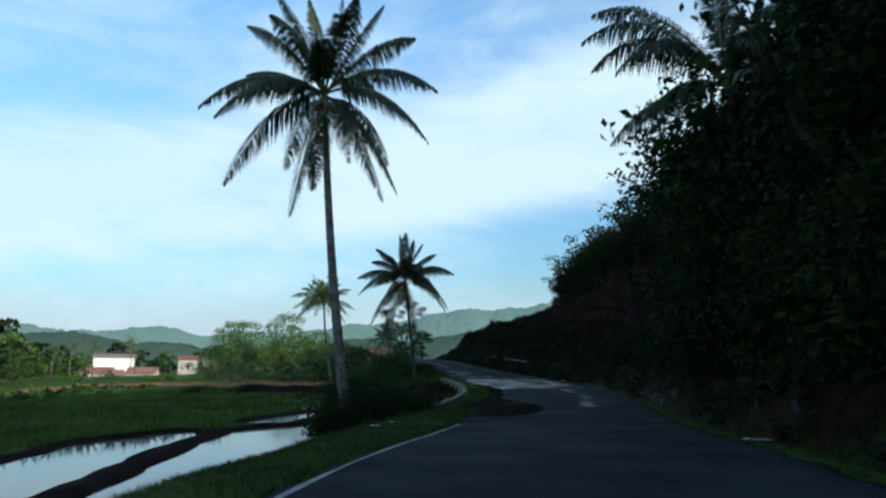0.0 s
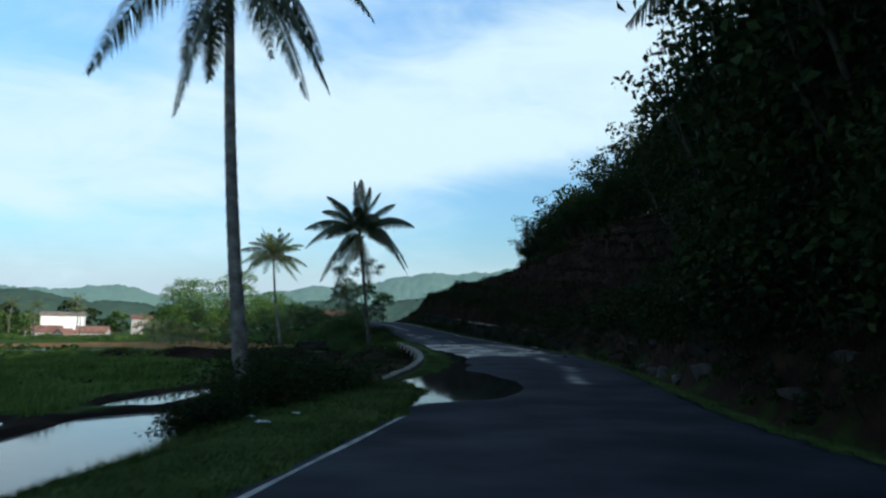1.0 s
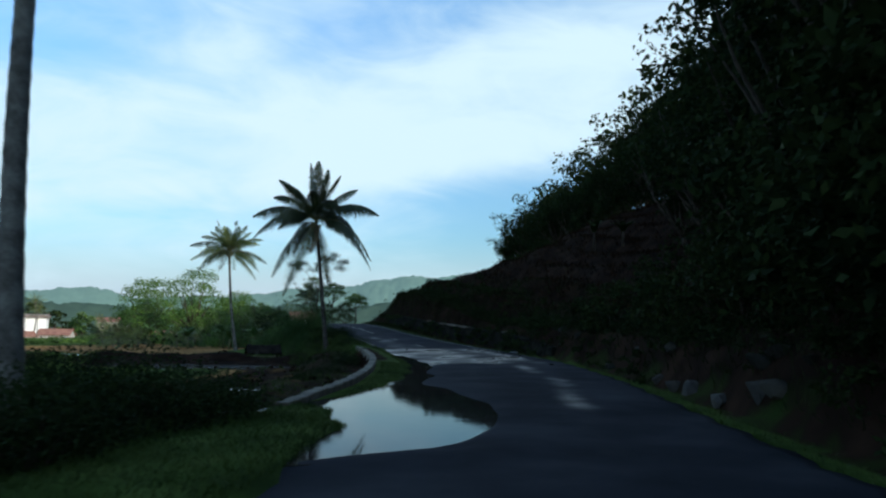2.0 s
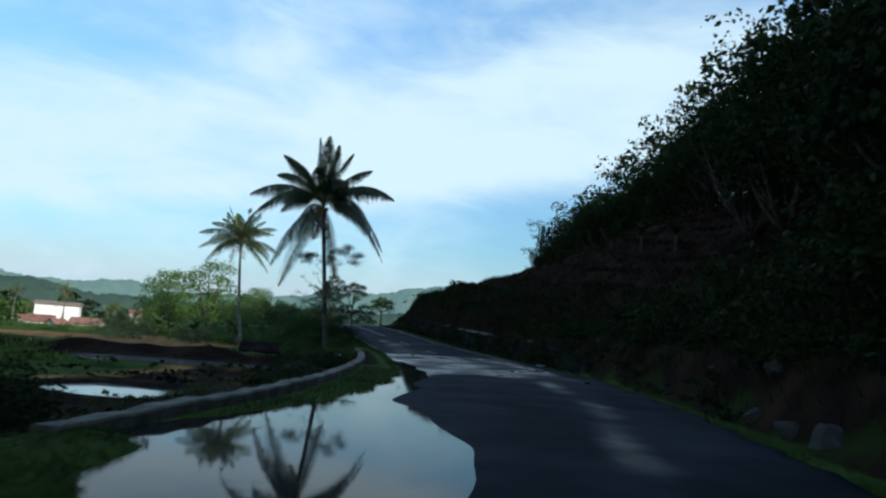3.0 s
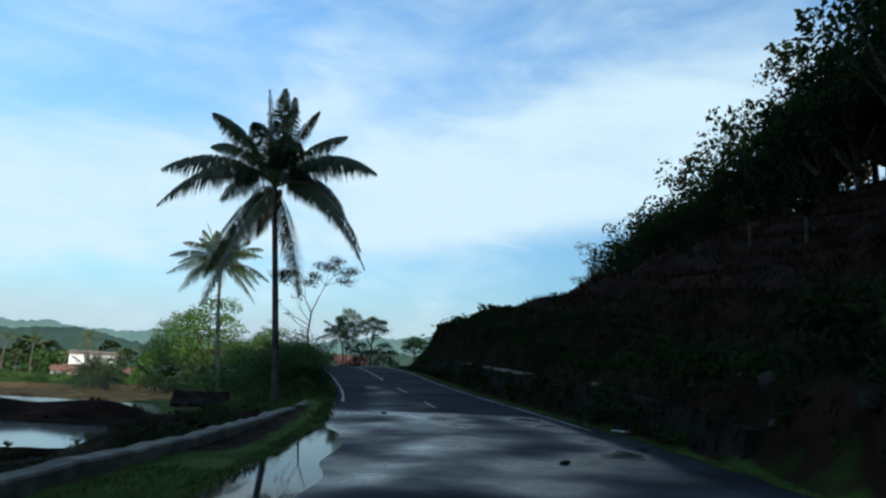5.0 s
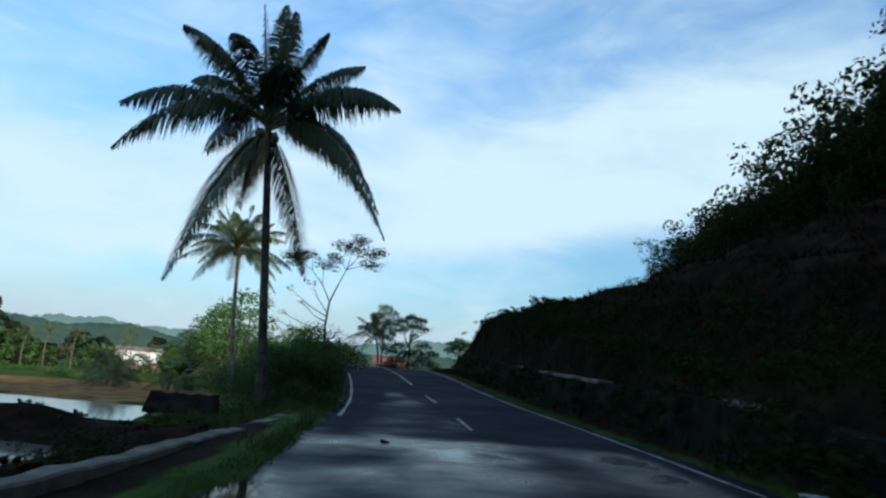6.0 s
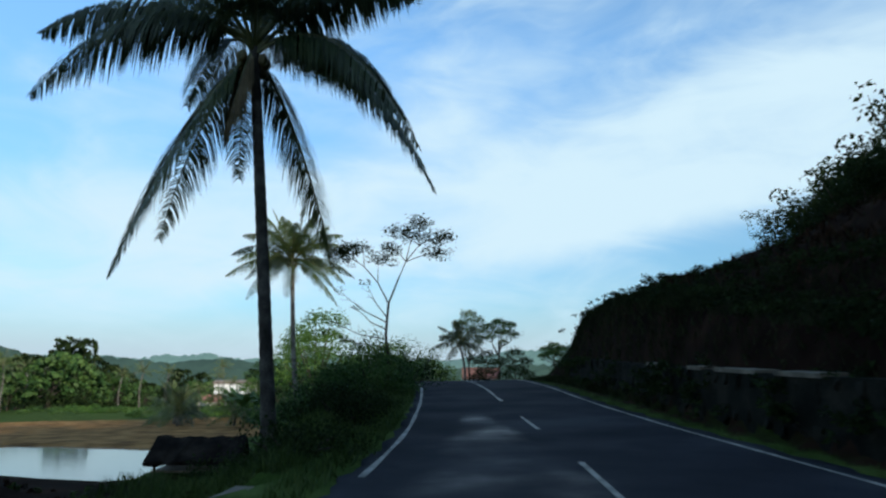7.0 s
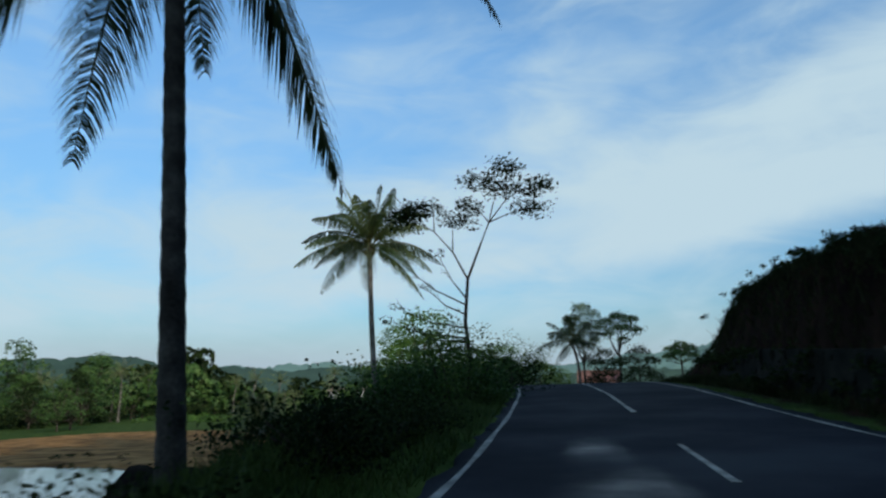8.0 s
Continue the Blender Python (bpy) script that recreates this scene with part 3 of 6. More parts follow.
def axis(*spans):
    out = []
    for a, b, s in spans:
        out += list(np.arange(a, b, s))
    return np.array(out + [spans[-1][1]])


def build_ground():
    xs = axis((-2600, -600, 250), (-600, -120, 30), (-120, -50, 5), (-50, -14, 0.6), (-14, 12, 0.4), (12, 50, 1.2), (50, 130, 6), (130, 600, 40), (600, 2600, 250))
    ys = axis((-400, -60, 20), (-60, -5, 2.5), (-5, 95, 0.5), (95, 160, 1.5), (160, 320, 8), (320, 800, 40), (800, 3800, 250))
    X, Y = np.meshgrid(xs, ys)
    Z = far_z(X, Y, ground_z(X, Y))
    v = np.stack([X, Y, Z], -1).reshape(-1, 3)
    nx, ny = len(xs), len(ys)
    i = (np.arange(ny - 1)[:, None] * nx + np.arange(nx - 1)).ravel()
    f = np.stack([i, i + 1, i + nx + 1, i + nx], 1)
    me = fast_mesh("ground", v, f, GROUND)
    me.polygons.foreach_set("use_smooth", [True] * len(me.polygons))
    at = me.attributes.new("soil", "FLOAT", "POINT")
    at.data.foreach_set("value", soil_amount(X, Y).ravel().astype(np.float32))
    at = me.attributes.new("shade_and_mud", "FLOAT", "POINT")
    at.data.foreach_set("value", shade_and_mud_amount(X, Y).ravel().astype(np.float32))
    return tagged(new("ground", me), "grassy verges, wet fields and terraced hillside of soil", "ground", kind="structure")


def wetness(x, y):
    """How wet the asphalt is: soaked round the puddle, drying in streaks along the wheel tracks."""
    u = x - (road_left(y) + road_right(y)) / 2
    patch = 0.5 + 0.5 * wobble(x * 1.4, y * 0.55, 1.1, 6.0)
    s = (0.45 + 0.55 * patch) * (1.0 - step01(x - puddle_edge(y), -0.35, 0.15 + 0.3 * patch)) * step01(y, 21, 23.5) * (1 - step01(y, 54, 60))
    s = np.maximum(s, (0.53 + 0.28 * patch) * step01(y, 40, 47) * (1 - step01(y - 0.35 * wobble(x, x * 0, 0.6), 58.6, 60.4)) * (1 - step01(u, 2.4, 3.3)))
    wedge = 0.25 + 1.9 * np.clip((73.5 - y) / 13, 0, 1)
    track = np.exp(-((u - 1.0 - 0.5 * wobble(y, y * 0, 3.0)) / 0.75) ** 2) + 0.7 * np.exp(-((u + 1.2) / 0.6) ** 2)
    s = np.maximum(s, (0.36 + 0.34 * patch) * np.clip(track, 0, 1) * step01(y, 16, 28) * (1 - step01(y, 44, 52)))
    s = np.maximum(s, (0.48 + 0.05 * patch) * (1 - step01(np.abs(u + 1.2), wedge * 0.5, wedge + 0.25)) * step01(y, 52, 58) * (1 - step01(y, 71, 76)))
    return np.maximum(s, 0.28 * np.exp(-((u - 0.2) / 2.2) ** 2) * (1 - step01(y, 26, 40)))


def build_road():
    ys = np.arange(-60, 190.1, 0.4)
    cols = 34
    xl, xr = road_left(ys), road_right(ys)
    k = np.linspace(0, 1, cols)
    rag = 0.07 * np.sin(ys * 3.1) + 0.06 * np.sin(ys * 7.7 + 1.0)
    X = (xl - 0.12 + rag)[:, None] * (1 - k) + (xr + 0.15 - rag)[:, None] * k
    Y = np.repeat(ys[:, None], cols, 1)
    Z = road_z(X, Y)
    top = np.stack([X, Y, Z], -1)
    skirt_l, skirt_r = top[:, :1] - [0.05, 0, 0.3], top[:, -1:] + [0.05, 0, -0.3]
    g = np.concatenate([skirt_l, top, skirt_r], 1)
    n = cols + 2
    i = (np.arange(len(ys) - 1)[:, None] * n + np.arange(n - 1)).ravel()
    f = np.stack([i, i + 1, i + n + 1, i + n], 1)
    me = fast_mesh("road", g.reshape(-1, 3), f, ASPHALT)
    me.polygons.foreach_set("use_smooth", [True] * len(me.polygons))
    at = me.attributes.new("wet", "FLOAT", "POINT")
    at.data.foreach_set("value", wetness(g[..., 0], g[..., 1]).ravel().astype(np.float32))
    return tagged(new("road", me), "dark wet asphalt road curving past a flooded dip", "road", kind="structure")


def stripe(name, curve, y0, y1, width, road, raised=0.006):
    ys = np.linspace(y0, y1, max(4, int((y1 - y0) / 0.6) + 1))
    x = curve(ys)
    slope = np.gradient(x, ys)
    half = width / 2 * np.sqrt(1 + slope ** 2)
    rag = 0.012 * np.sin(ys * 9.0)
    v, f = [], []
    for i, y in enumerate(ys):
        for s in (-1, 1):
            px = x[i] + s * (half[i] + rag[i])
            v.append((px, y, float(road_z(np.array([px]), np.array([y]))[0]) + raised))
    for i in range(len(ys) - 1):
        f.append((2 * i, 2 * i + 1, 2 * i + 3, 2 * i + 2))
    return part(name, mesh_data(name, v, f, PAINT), road)


def build_water():
    ys = np.arange(21.6, 58.01, 0.4)
    k = np.linspace(0, 1, 14)
    a = np.where(ys < 28.5, np.maximum(wall_line(ys) - 0.4, -3.0), wall_line(ys) + 0.1)
    b = np.maximum(puddle_edge(ys) + 1.0, a + 0.05)
    X = a[:, None] * (1 - k) + b[:, None] * k
    Y = np.repeat(ys[:, None], 14, 1)
    Z = np.repeat(water_level(ys)[:, None], 14, 1)
    i = (np.arange(len(ys) - 1)[:, None] * 14 + np.arange(13)).ravel()
    f = np.stack([i, i + 1, i + 15, i + 14], 1)
    me = fast_mesh("puddle", np.stack([X, Y, Z], -1).reshape(-1, 3), f, PUDDLE)
    me.polygons.foreach_set("use_smooth", [True] * len(me.polygons))
    tagged(new("puddle", me), "broad still rain puddle flooding the road's edge", "puddle", kind="structure")


def paddy(corners, z, label="shallow flooded rice paddy mirroring the sky"):
    """A flooded plot with an uneven shore."""
    pts = []
    n = len(corners)
    for i in range(n):
        a, b = Vector(corners[i]), Vector(corners[(i + 1) % n])
        steps = max(2, int((b - a).length / 0.6))
        for s in range(steps):
            p = a.lerp(b, s / steps)
            q = 0.18 * float(wobble(p.x, p.y, 0.9, 3.0))
            pts.append((p.x + q, p.y + q * 0.6, z))
    me = mesh_data("rice_paddy", pts, [tuple(range(len(pts)))], PADDY)
    return tagged(new("rice_paddy", me), label, "paddy", "flooded rice paddies", "structure")


def build_wall():
    """Low concrete wall between the flooded verge and the fields."""
    ys = np.arange(28.2, 61.5, 0.5)
    xs = wall_line(ys)
    top = np.interp(ys, [28, 32, 45, 55, 61], [0.07, 0.13, 0.26, 0.34, 0.40])
    sec = [(-0.16, -0.75), (-0.145, -0.03), (-0.12, 0.0), (0.12, 0.0), (0.145, -0.03), (0.17, -0.75)]
    v, f = [], []
    for i, y in enumerate(ys):
        j = 0.010 * math.sin(y * 2.7) + 0.014 * math.sin(y * 6.1) + 0.010 * math.sin(y * 11.3)
        for dx, dz in sec:
            v.append((xs[i] + dx * (1 + j * 3), y, top[i] + dz + (j if dz > -0.5 else 0)))
    n = len(sec)
    for i in range(len(ys) - 1):
        for k in range(n - 1):
            f.append((i * n + k, i * n + k + 1, (i + 1) * n + k + 1, (i + 1) * n + k))
    f += [tuple(range(n)), tuple((len(ys) - 1) * n + k for k in range(n))[::-1]]
    me = mesh_data("wall_field", v, f, CONCRETE)
    tagged(new("wall_field", me), "low weathered concrete wall beside the flooded verge", "wall", kind="structure")


ground = build_ground()
road = build_road()
stripe("edge_line", lambda y: road_left(y) + 0.02, -20, 21.2, 0.085, road)
stripe("edge_line", lambda y: road_left(y) + 0.12, 62.4, 120, 0.09, road)
stripe("edge_line", lambda y: road_right(y) - 0.18, 55, 120, 0.08, road)
for y0, y1 in ((61.3, 64.2), (68.8, 71.75), (77.0, 118.0)):
    stripe("lane_line" if y1 > 100 else "lane_dash", lambda y: (road_left(y) + road_right(y)) / 2, y0, y1, 0.10, road)
build_water()
build_wall()
for n, (corners, level) in enumerate(PLOTS):
    grow = 0.1 if n < 3 else 0.6
    mid_x, mid_y = sum(c[0] for c in corners) / len(corners), sum(c[1] for c in corners) / len(corners)
    paddy([(c[0] + grow * (c[0] - mid_x) / math.hypot(c[0] - mid_x, c[1] - mid_y), c[1] + grow * (c[1] - mid_y) / math.hypot(c[0] - mid_x, c[1] - mid_y)) for c in corners], level)


# ---------------------------------------------------------------- palms
def frond_mesh(rng, tip, arch, leaf=1.15, dry=False, pairs=150, green=None):
    """A feather leaf from the origin to tip: a midrib arched upwards, and hanging leaflets on both sides."""
    n = 18
    tip = Vector(tip)
    length = tip.length
    ctrl = tip * 0.52 + Vector((rng.uniform(-0.15, 0.15), rng.uniform(-0.15, 0.15), arch * 1.6))
    pts = [ctrl * (2 * s * (1 - s)) + tip * (s * s) for s in (i / n for i in range(n + 1))]
    dirs = [(pts[min(i + 1, n)] - pts[max(i - 1, 0)]).normalized() for i in range(n + 1)]
    rv, rf = tube(pts, [0.06 * (1 - 0.88 * i / n) for i in range(n + 1)], 5)
    v, f = [], []
    twist = rng.uniform(-0.35, 0.35)
    side = Vector((1.0, rng.uniform(-0.6, 0.6), 0)).normalized()
    phase, beat = rng.uniform(0, 6.3), rng.uniform(0.55, 0.8)
    for k in range(pairs):
        s = min(0.13 + 0.87 * (k + rng.uniform(0, 0.8)) / pairs, 0.995)
        i = min(int(s * n), n - 1)
        t = s * n - i
        c = pts[i].lerp(pts[i + 1], t)
        d = dirs[i].lerp(dirs[i + 1], t).normalized()
        lat = d.cross(Vector((0, 0, 1)))
        lat = lat.normalized() if lat.length > 0.15 else side
        nor = lat.cross(d).normalized()
        lat = (lat + nor * twist).normalized()
        ln = leaf * (0.14 + 0.84 * math.sin(math.pi * min(1, s * 0.87 + 0.13)) ** 0.9) * rng.uniform(0.68, 1.12)
        gone = 0.07 + 0.40 * (math.sin(k * beat + phase + 1.5 * math.sin(k * 0.13 + phase)) > 0.6)
        for sg in (-1, 1):
            if rng.random() < gone:
                continue
            out = (lat * sg * 0.78 + d * 0.50 + nor * rng.uniform(-0.05, 0.16)).normalized()
            w = d * 0.0175 + nor * 0.006
            sag = (0.8 + 0.7 * rng.random()) * (0.18 + 0.82 * (d.x * d.x + d.y * d.y)) + (0.8 if dry else 0)
            q1 = c + (out + Vector((0, 0, -sag * 0.25))).normalized() * ln * 0.30
            q2 = q1 + (out * 0.55 + Vector((0, 0, -sag * 1.05))).normalized() * ln * 0.34
            q3 = q2 + (out * 0.38 + Vector((0, 0, -sag * 1.25))).normalized() * ln * 0.36
            o = len(v)
            v += [c - w * 0.7, c + w * 0.7, q1 - w, q1 + w, q2 - w * 0.8, q2 + w * 0.8, q3]
            f += [(o, o + 1, o + 3, o + 2), (o + 2, o + 3, o + 5, o + 4), (o + 4, o + 5, o + 6)]
    av, af, idx = join([(rv, rf), (v, f)])
    return mesh_data("frond", av, af, [RACHIS, FROND_DRY if dry else (green or FROND)], index=[min(q, 1) for q in idx])


def coconut_palm(base, top, r0, r1, fronds, seed, label, nuts=8, bend=0.4, leaf=1.15, pairs=150, green=None, bark=None):
    """fronds: rows of tip x, y, z from the crown's heart, arch, dry."""
    rng = np.random.default_rng(seed)
    base, top = Vector(base), Vector(top)
    palm = empty("coconut_palm", *base, label, "palm tree", "coconut palms")
    rel = top - base
    pts, rad = [], []
    for i in range(61):
        s = i / 60
        p = rel * s + Vector((bend * math.sin(math.pi * s), 0.2 * bend * math.sin(2 * math.pi * s), 0))
        pts.append(p)
        swell = 1.0 + 0.55 * math.exp(-s * 14)
        rad.append((r0 * (1 - s) + r1 * s) * swell * (1 + 0.035 * (-1) ** i))
    v, f = tube(pts, rad, 12)
    part("trunk", mesh_data("trunk", v, f, bark or PALM_BARK, smooth=True), palm)
    for tx, ty, tz, arch, dry in fronds:
        fr = part("frond", frond_mesh(rng, (tx, ty, tz), arch, leaf * (0.52 if tz > 3.3 else 0.8 if tz > 1 else 1.0), dry, pairs, FROND_PALE_LIT if green and rng.random() < green else None), palm, "dry brown hanging frond" if dry else "")
        fr.matrix_basis = Matrix.Translation(rel + Vector((0, 0, rng.uniform(-0.2, 0.15))))
    for k in range(nuts):
        a = rng.uniform(0, 2 * math.pi)
        bm = bmesh.new()
        bmesh.ops.create_uvsphere(bm, u_segments=8, v_segments=6, radius=0.13)
        bmesh.ops.scale(bm, vec=(0.9, 0.9, 1.2), verts=bm.verts)
        me = bpy.data.meshes.new("coconut")
        bm.to_mesh(me)
        bm.free()
        me.materials.append(COCONUT)
        nut = part("coconut", me, palm)
        nut.matrix_basis = pose(rel.x + 0.3 * math.cos(a), rel.y + 0.3 * math.sin(a), rel.z - 0.25 - 0.3 * rng.random())
    return palm


def crown(seed, count, length):
    """Fronds all round: young ones upright, old ones hanging."""
    rng = np.random.default_rng(seed)
    rows = []
    for k in range(count):
        s = k / count
        a = radians(k * 137.5 + rng.uniform(-15, 15))
        up = radians(76 - 118 * s + rng.uniform(-8, 8))
        ln = length * rng.uniform(0.85, 1.05)
        rows.append((ln * math.cos(a) * math.cos(up), ln * math.sin(a) * math.cos(up), ln * math.sin(up) - 0.1 * length, 0.22 * length * math.cos(up), False))
    return rows


palm_a_fronds = [(-3.4, 0.4, 3.2, 0.7, False), (-3.5, 0.8, 1.5, 0.7, False), (-5.0, -0.3, -0.5, 1.3, False), (-3.8, -1.6, -1.4, 1.3, False), (-4.1, 0.4, -3.6, 1.2, False),
                 (-1.0, -0.8, -4.9, 0.5, False), (-0.2, -0.5, -3.8, 0.4, False), (2.5, -0.6, -4.3, 1.0, False), (2.9, 0.5, -3.9, 1.1, False), (4.2, -0.4, -2.2, 1.3, False),
                 (4.5, 0.3, 0.1, 1.2, False), (3.6, 0.2, 2.4, 0.8, False), (2.4, -0.4, 3.7, 0.4, False), (0.6, 0.3, 4.4, 0.2, False), (-0.9, 0.6, 4.4, 0.2, False), (-1.8, -1.0, 3.8, 0.4, False),
                 (0.7, -3.6, 0.6, 1.4, False), (-1.2, -3.4, 1.9, 0.9, False), (1.6, 3.6, 1.2, 1.0, False), (-1.6, 3.6, 0.6, 1.0, False), (0.3, 4.0, -1.5, 1.2, False), (2.2, 3.0, -1.9, 1.2, False), (-2.4, 3.0, -2.0, 1.2, False), (1.7, -2.4, 2.8, 0.6, False)]
palm_b_fronds = [(-4.2, -2.1, 0.0, 1.1, False), (-4.1, -2.3, -1.8, 1.5, False), (-1.9, -1.9, -5.6, 0.9, False), (-3.5, 1.5, -4.0, 1.2, False), (4.05, 1.5, -3.5, 1.6, False), (4.15, 0.0, -2.7, 1.7, False), (4.7, -0.6, 0.4, 1.2, False),
                 (3.7, 0.8, 1.3, 0.9, False), (2.9, 0.9, 2.5, 0.6, False), (1.7, 0.2, 3.6, 0.4, False), (0.0, 0.2, 4.6, 0.1, False), (-0.5, -0.5, 4.2, 0.1, False), (-2.8, -0.4, 3.2, 0.7, False), (-3.3, 0.4, 1.9, 0.9, False), (-3.2, 1.8, -0.4, 1.1, False), (0.8, 3.1, -4.8, 0.9, False),
                 (0.9, -0.9, 3.9, 0.2, False), (0.9, 3.8, 0.8, 1.1, False), (-1.3, 3.6, 1.4, 0.9, False), (2.6, 2.8, -0.8, 1.2, False), (-2.2, 3.0, -2.0, 1.2, False), (0.3, -3.8, 1.6, 1.1, False), (-1.8, -3.0, 2.2, 0.8, False), (2.0, -3.0, 0.6, 1.2, False), (-0.3, -0.5, -2.4, 0.3, True)]
coconut_palm((-4.65, 24.0, ground_at(-4.65, 24.0) - 0.2), (-6.35, 26.3, 12.2), 0.19, 0.12, palm_a_fronds, 11, "tall coconut palm on the grassy verge by the paddies", bend=-0.15, leaf=1.3, pairs=210, green=0.1)
coconut_palm((-6.6, 66.8, ground_at(-6.6, 66.8) - 0.2), (-7.75, 67.1, 9.55), 0.155, 0.11, palm_b_fronds, 12, "dark coconut palm on the shrubby knoll by the bend", bend=0.02, leaf=1.48, pairs=230, bark=PALM_BARK_SHADED)
coconut_palm((-20.6, 94.5, ground_at(-20.6, 94.5) - 0.2), (-22.2, 95.5, 10.1), 0.18, 0.12, crown(5, 32, 4.3), 13, "sunlit coconut palm with pale fronds above the bushes", bend=-0.2, green=0.8, leaf=1.35, pairs=100)


# ---------------------------------------------------------------- broadleaf trees and shrubs
def limb_points(rng, start, way, length, n=6, lift=0.15, shake=0.18):
    pts, p, d = [Vector(start)], Vector(start), Vector(way).normalized()
    for i in range(n):
        d = (d + Vector((rng.uniform(-shake, shake), rng.uniform(-shake, shake), rng.uniform(-shake, shake) * 0.6 + lift))).normalized()
        p = p + d * (length / n)
        pts.append(p.copy())
    return pts


def broad_tree(name, x, y, z, height, spread, trunk_r, count, size, seed, leaf_mat, label, fork=0.4, clump=0.9, limbs=7, squash=0.7, group="", flat=0.5, twigs=True, full=0.7):
    """A tapered trunk with limbs and a crown of many small leaves in clumps."""
    rng = np.random.default_rng(seed)
    tree = empty(name, x, y, z, label, "tree", group)
    lean = Vector((rng.uniform(-0.08, 0.08), rng.uniform(-0.08, 0.08), 1))
    stem = limb_points(rng, (0, 0, -0.2), lean, height * fork + 0.2, 5, 0.3, 0.08)
    pieces = [tube(stem, [trunk_r * (1.25 if i == 0 else 1 - 0.09 * i) for i in range(6)], 8)]
    centres = []
    for k in range(limbs):
        a = 2 * math.pi * (k + rng.uniform(-0.3, 0.3)) / limbs
        up = rng.uniform(0.3, 1.3)
        way = (math.cos(a), math.sin(a), up)
        ln = height * (1 - fork) * rng.uniform(0.75, 1.05) if up > 0.8 else spread * rng.uniform(0.8, 1.15)
        lp = limb_points(rng, stem[-1 - (k % 2)], way, ln, 6)
        pieces.append(tube(lp, [trunk_r * 0.55 * (1 - 0.14 * i) for i in range(7)], 6 if twigs else 4))
        centres += [lp[-1], lp[-2]]
        for m in range(3):
            w = (rng.uniform(-1, 1), rng.uniform(-1, 1), rng.uniform(0, 0.9))
            tw = limb_points(rng, lp[3 + m], w, ln * rng.uniform(0.3, 0.5), 4)
            if twigs:
                pieces.append(tube(tw, [trunk_r * 0.22 * (1 - 0.2 * i) for i in range(5)], 5))
            centres += [tw[-1], tw[-2]]
    v, f, _ = join(pieces)
    part("trunk", mesh_data("trunk", v, f, BARK, smooth=True), tree)
    centres, wide = [tuple(c) for c in centres], rng.uniform(0.6, 1.2, len(centres)) * clump
    lv, lf = canopy(rng, centres, wide, int(count * full), size)
    sv, sf = leaves(rng, centres, wide * 1.1, count - int(count * full), size, flat, squash)
    part("crown", fast_mesh("crown", np.concatenate([lv, sv]), np.concatenate([lf, sf + len(lv)]), leaf_mat), tree)
    return tree


def shrub(name, x, y, z, w, dpt, h, count, size, seed, leaf_mat, label, group="shrubs"):
    """A rounded, ragged bush: stems below, leaf clumps above."""
    rng = np.random.default_rng(seed)
    ob = empty(name, x, y, z, label, "shrub", group)
    centres, pieces = [], []
    for k in range(16):
        a, r = rng.uniform(0, 2 * math.pi), rng.random() ** 0.5
        c = Vector((math.cos(a) * r * w / 2, math.sin(a) * r * dpt / 2, h * rng.uniform(0.12, 0.9) * (1 - 0.35 * r * r)))
        centres.append(tuple(c))
        if k < 9:
            s = Vector((c.x * 0.3, c.y * 0.3, -0.1))
            pieces.append(tube([s, s.lerp(c, 0.5) + Vector((0, 0, 0.1)), c], [0.035, 0.025, 0.01], 5))
    v, f, _ = join(pieces)
    part("woody_base", mesh_data("woody_base", v, f, BARK), ob)
    lv, lf = leaves(rng, centres, rng.uniform(0.20, 0.36, 16) * max(w, dpt, h), count, size, 0.2, min(1.0, 0.9 * h / max(w, dpt) + 0.25))
    lv[:, 2] = np.maximum(lv[:, 2], 0.0)
    part("foliage", fast_mesh("foliage", lv, lf, leaf_mat), ob)
    return ob


def banana_plant(x, y, z, height, seed, label, leaf_mat=None):
    rng = np.random.default_rng(seed)
    ob = empty("banana_plant", x, y, z, label, "plant", "banana plants")
    v, f = tube([(0, 0, -0.1), (0.02, 0, height * 0.3), (0, 0.03, height * 0.55)], [0.12, 0.10, 0.06], 8)
    part("stem", mesh_data("stem", v, f, BARK if leaf_mat else RACHIS, smooth=True), ob)
    for k in range(8):
        n, ln, wd = 9, height * rng.uniform(0.5, 0.65), height * 0.085
        a0, bend = radians(rng.uniform(45, 85)), radians(rng.uniform(70, 120))
        p, vv, ff = Vector((0, 0, 0)), [], []
        for i in range(n + 1):
            s = i / n
            a = a0 - bend * s ** 1.4
            w = wd * math.sin(math.pi * min(1, 0.08 + s * 0.95)) ** 0.6 if i < n else 0.01
            vv += [(p.x, w, p.z - 0.25 * w), (p.x, 0, p.z), (p.x, -w, p.z - 0.25 * w)]
            p = p + Vector((math.cos(a), 0, math.sin(a))) * (ln / n)
        for i in range(n):
            o = 3 * i
            ff += [(o, o + 1, o + 4, o + 3), (o + 1, o + 2, o + 5, o + 4)]
        leaf = part("leaf", mesh_data("leaf", vv, ff, leaf_mat or LEAF_MID, smooth=True), ob)
        leaf.matrix_basis = pose(0, 0, height * 0.52, 0, 0, k * 137 + rng.uniform(-20, 20))
    return ob


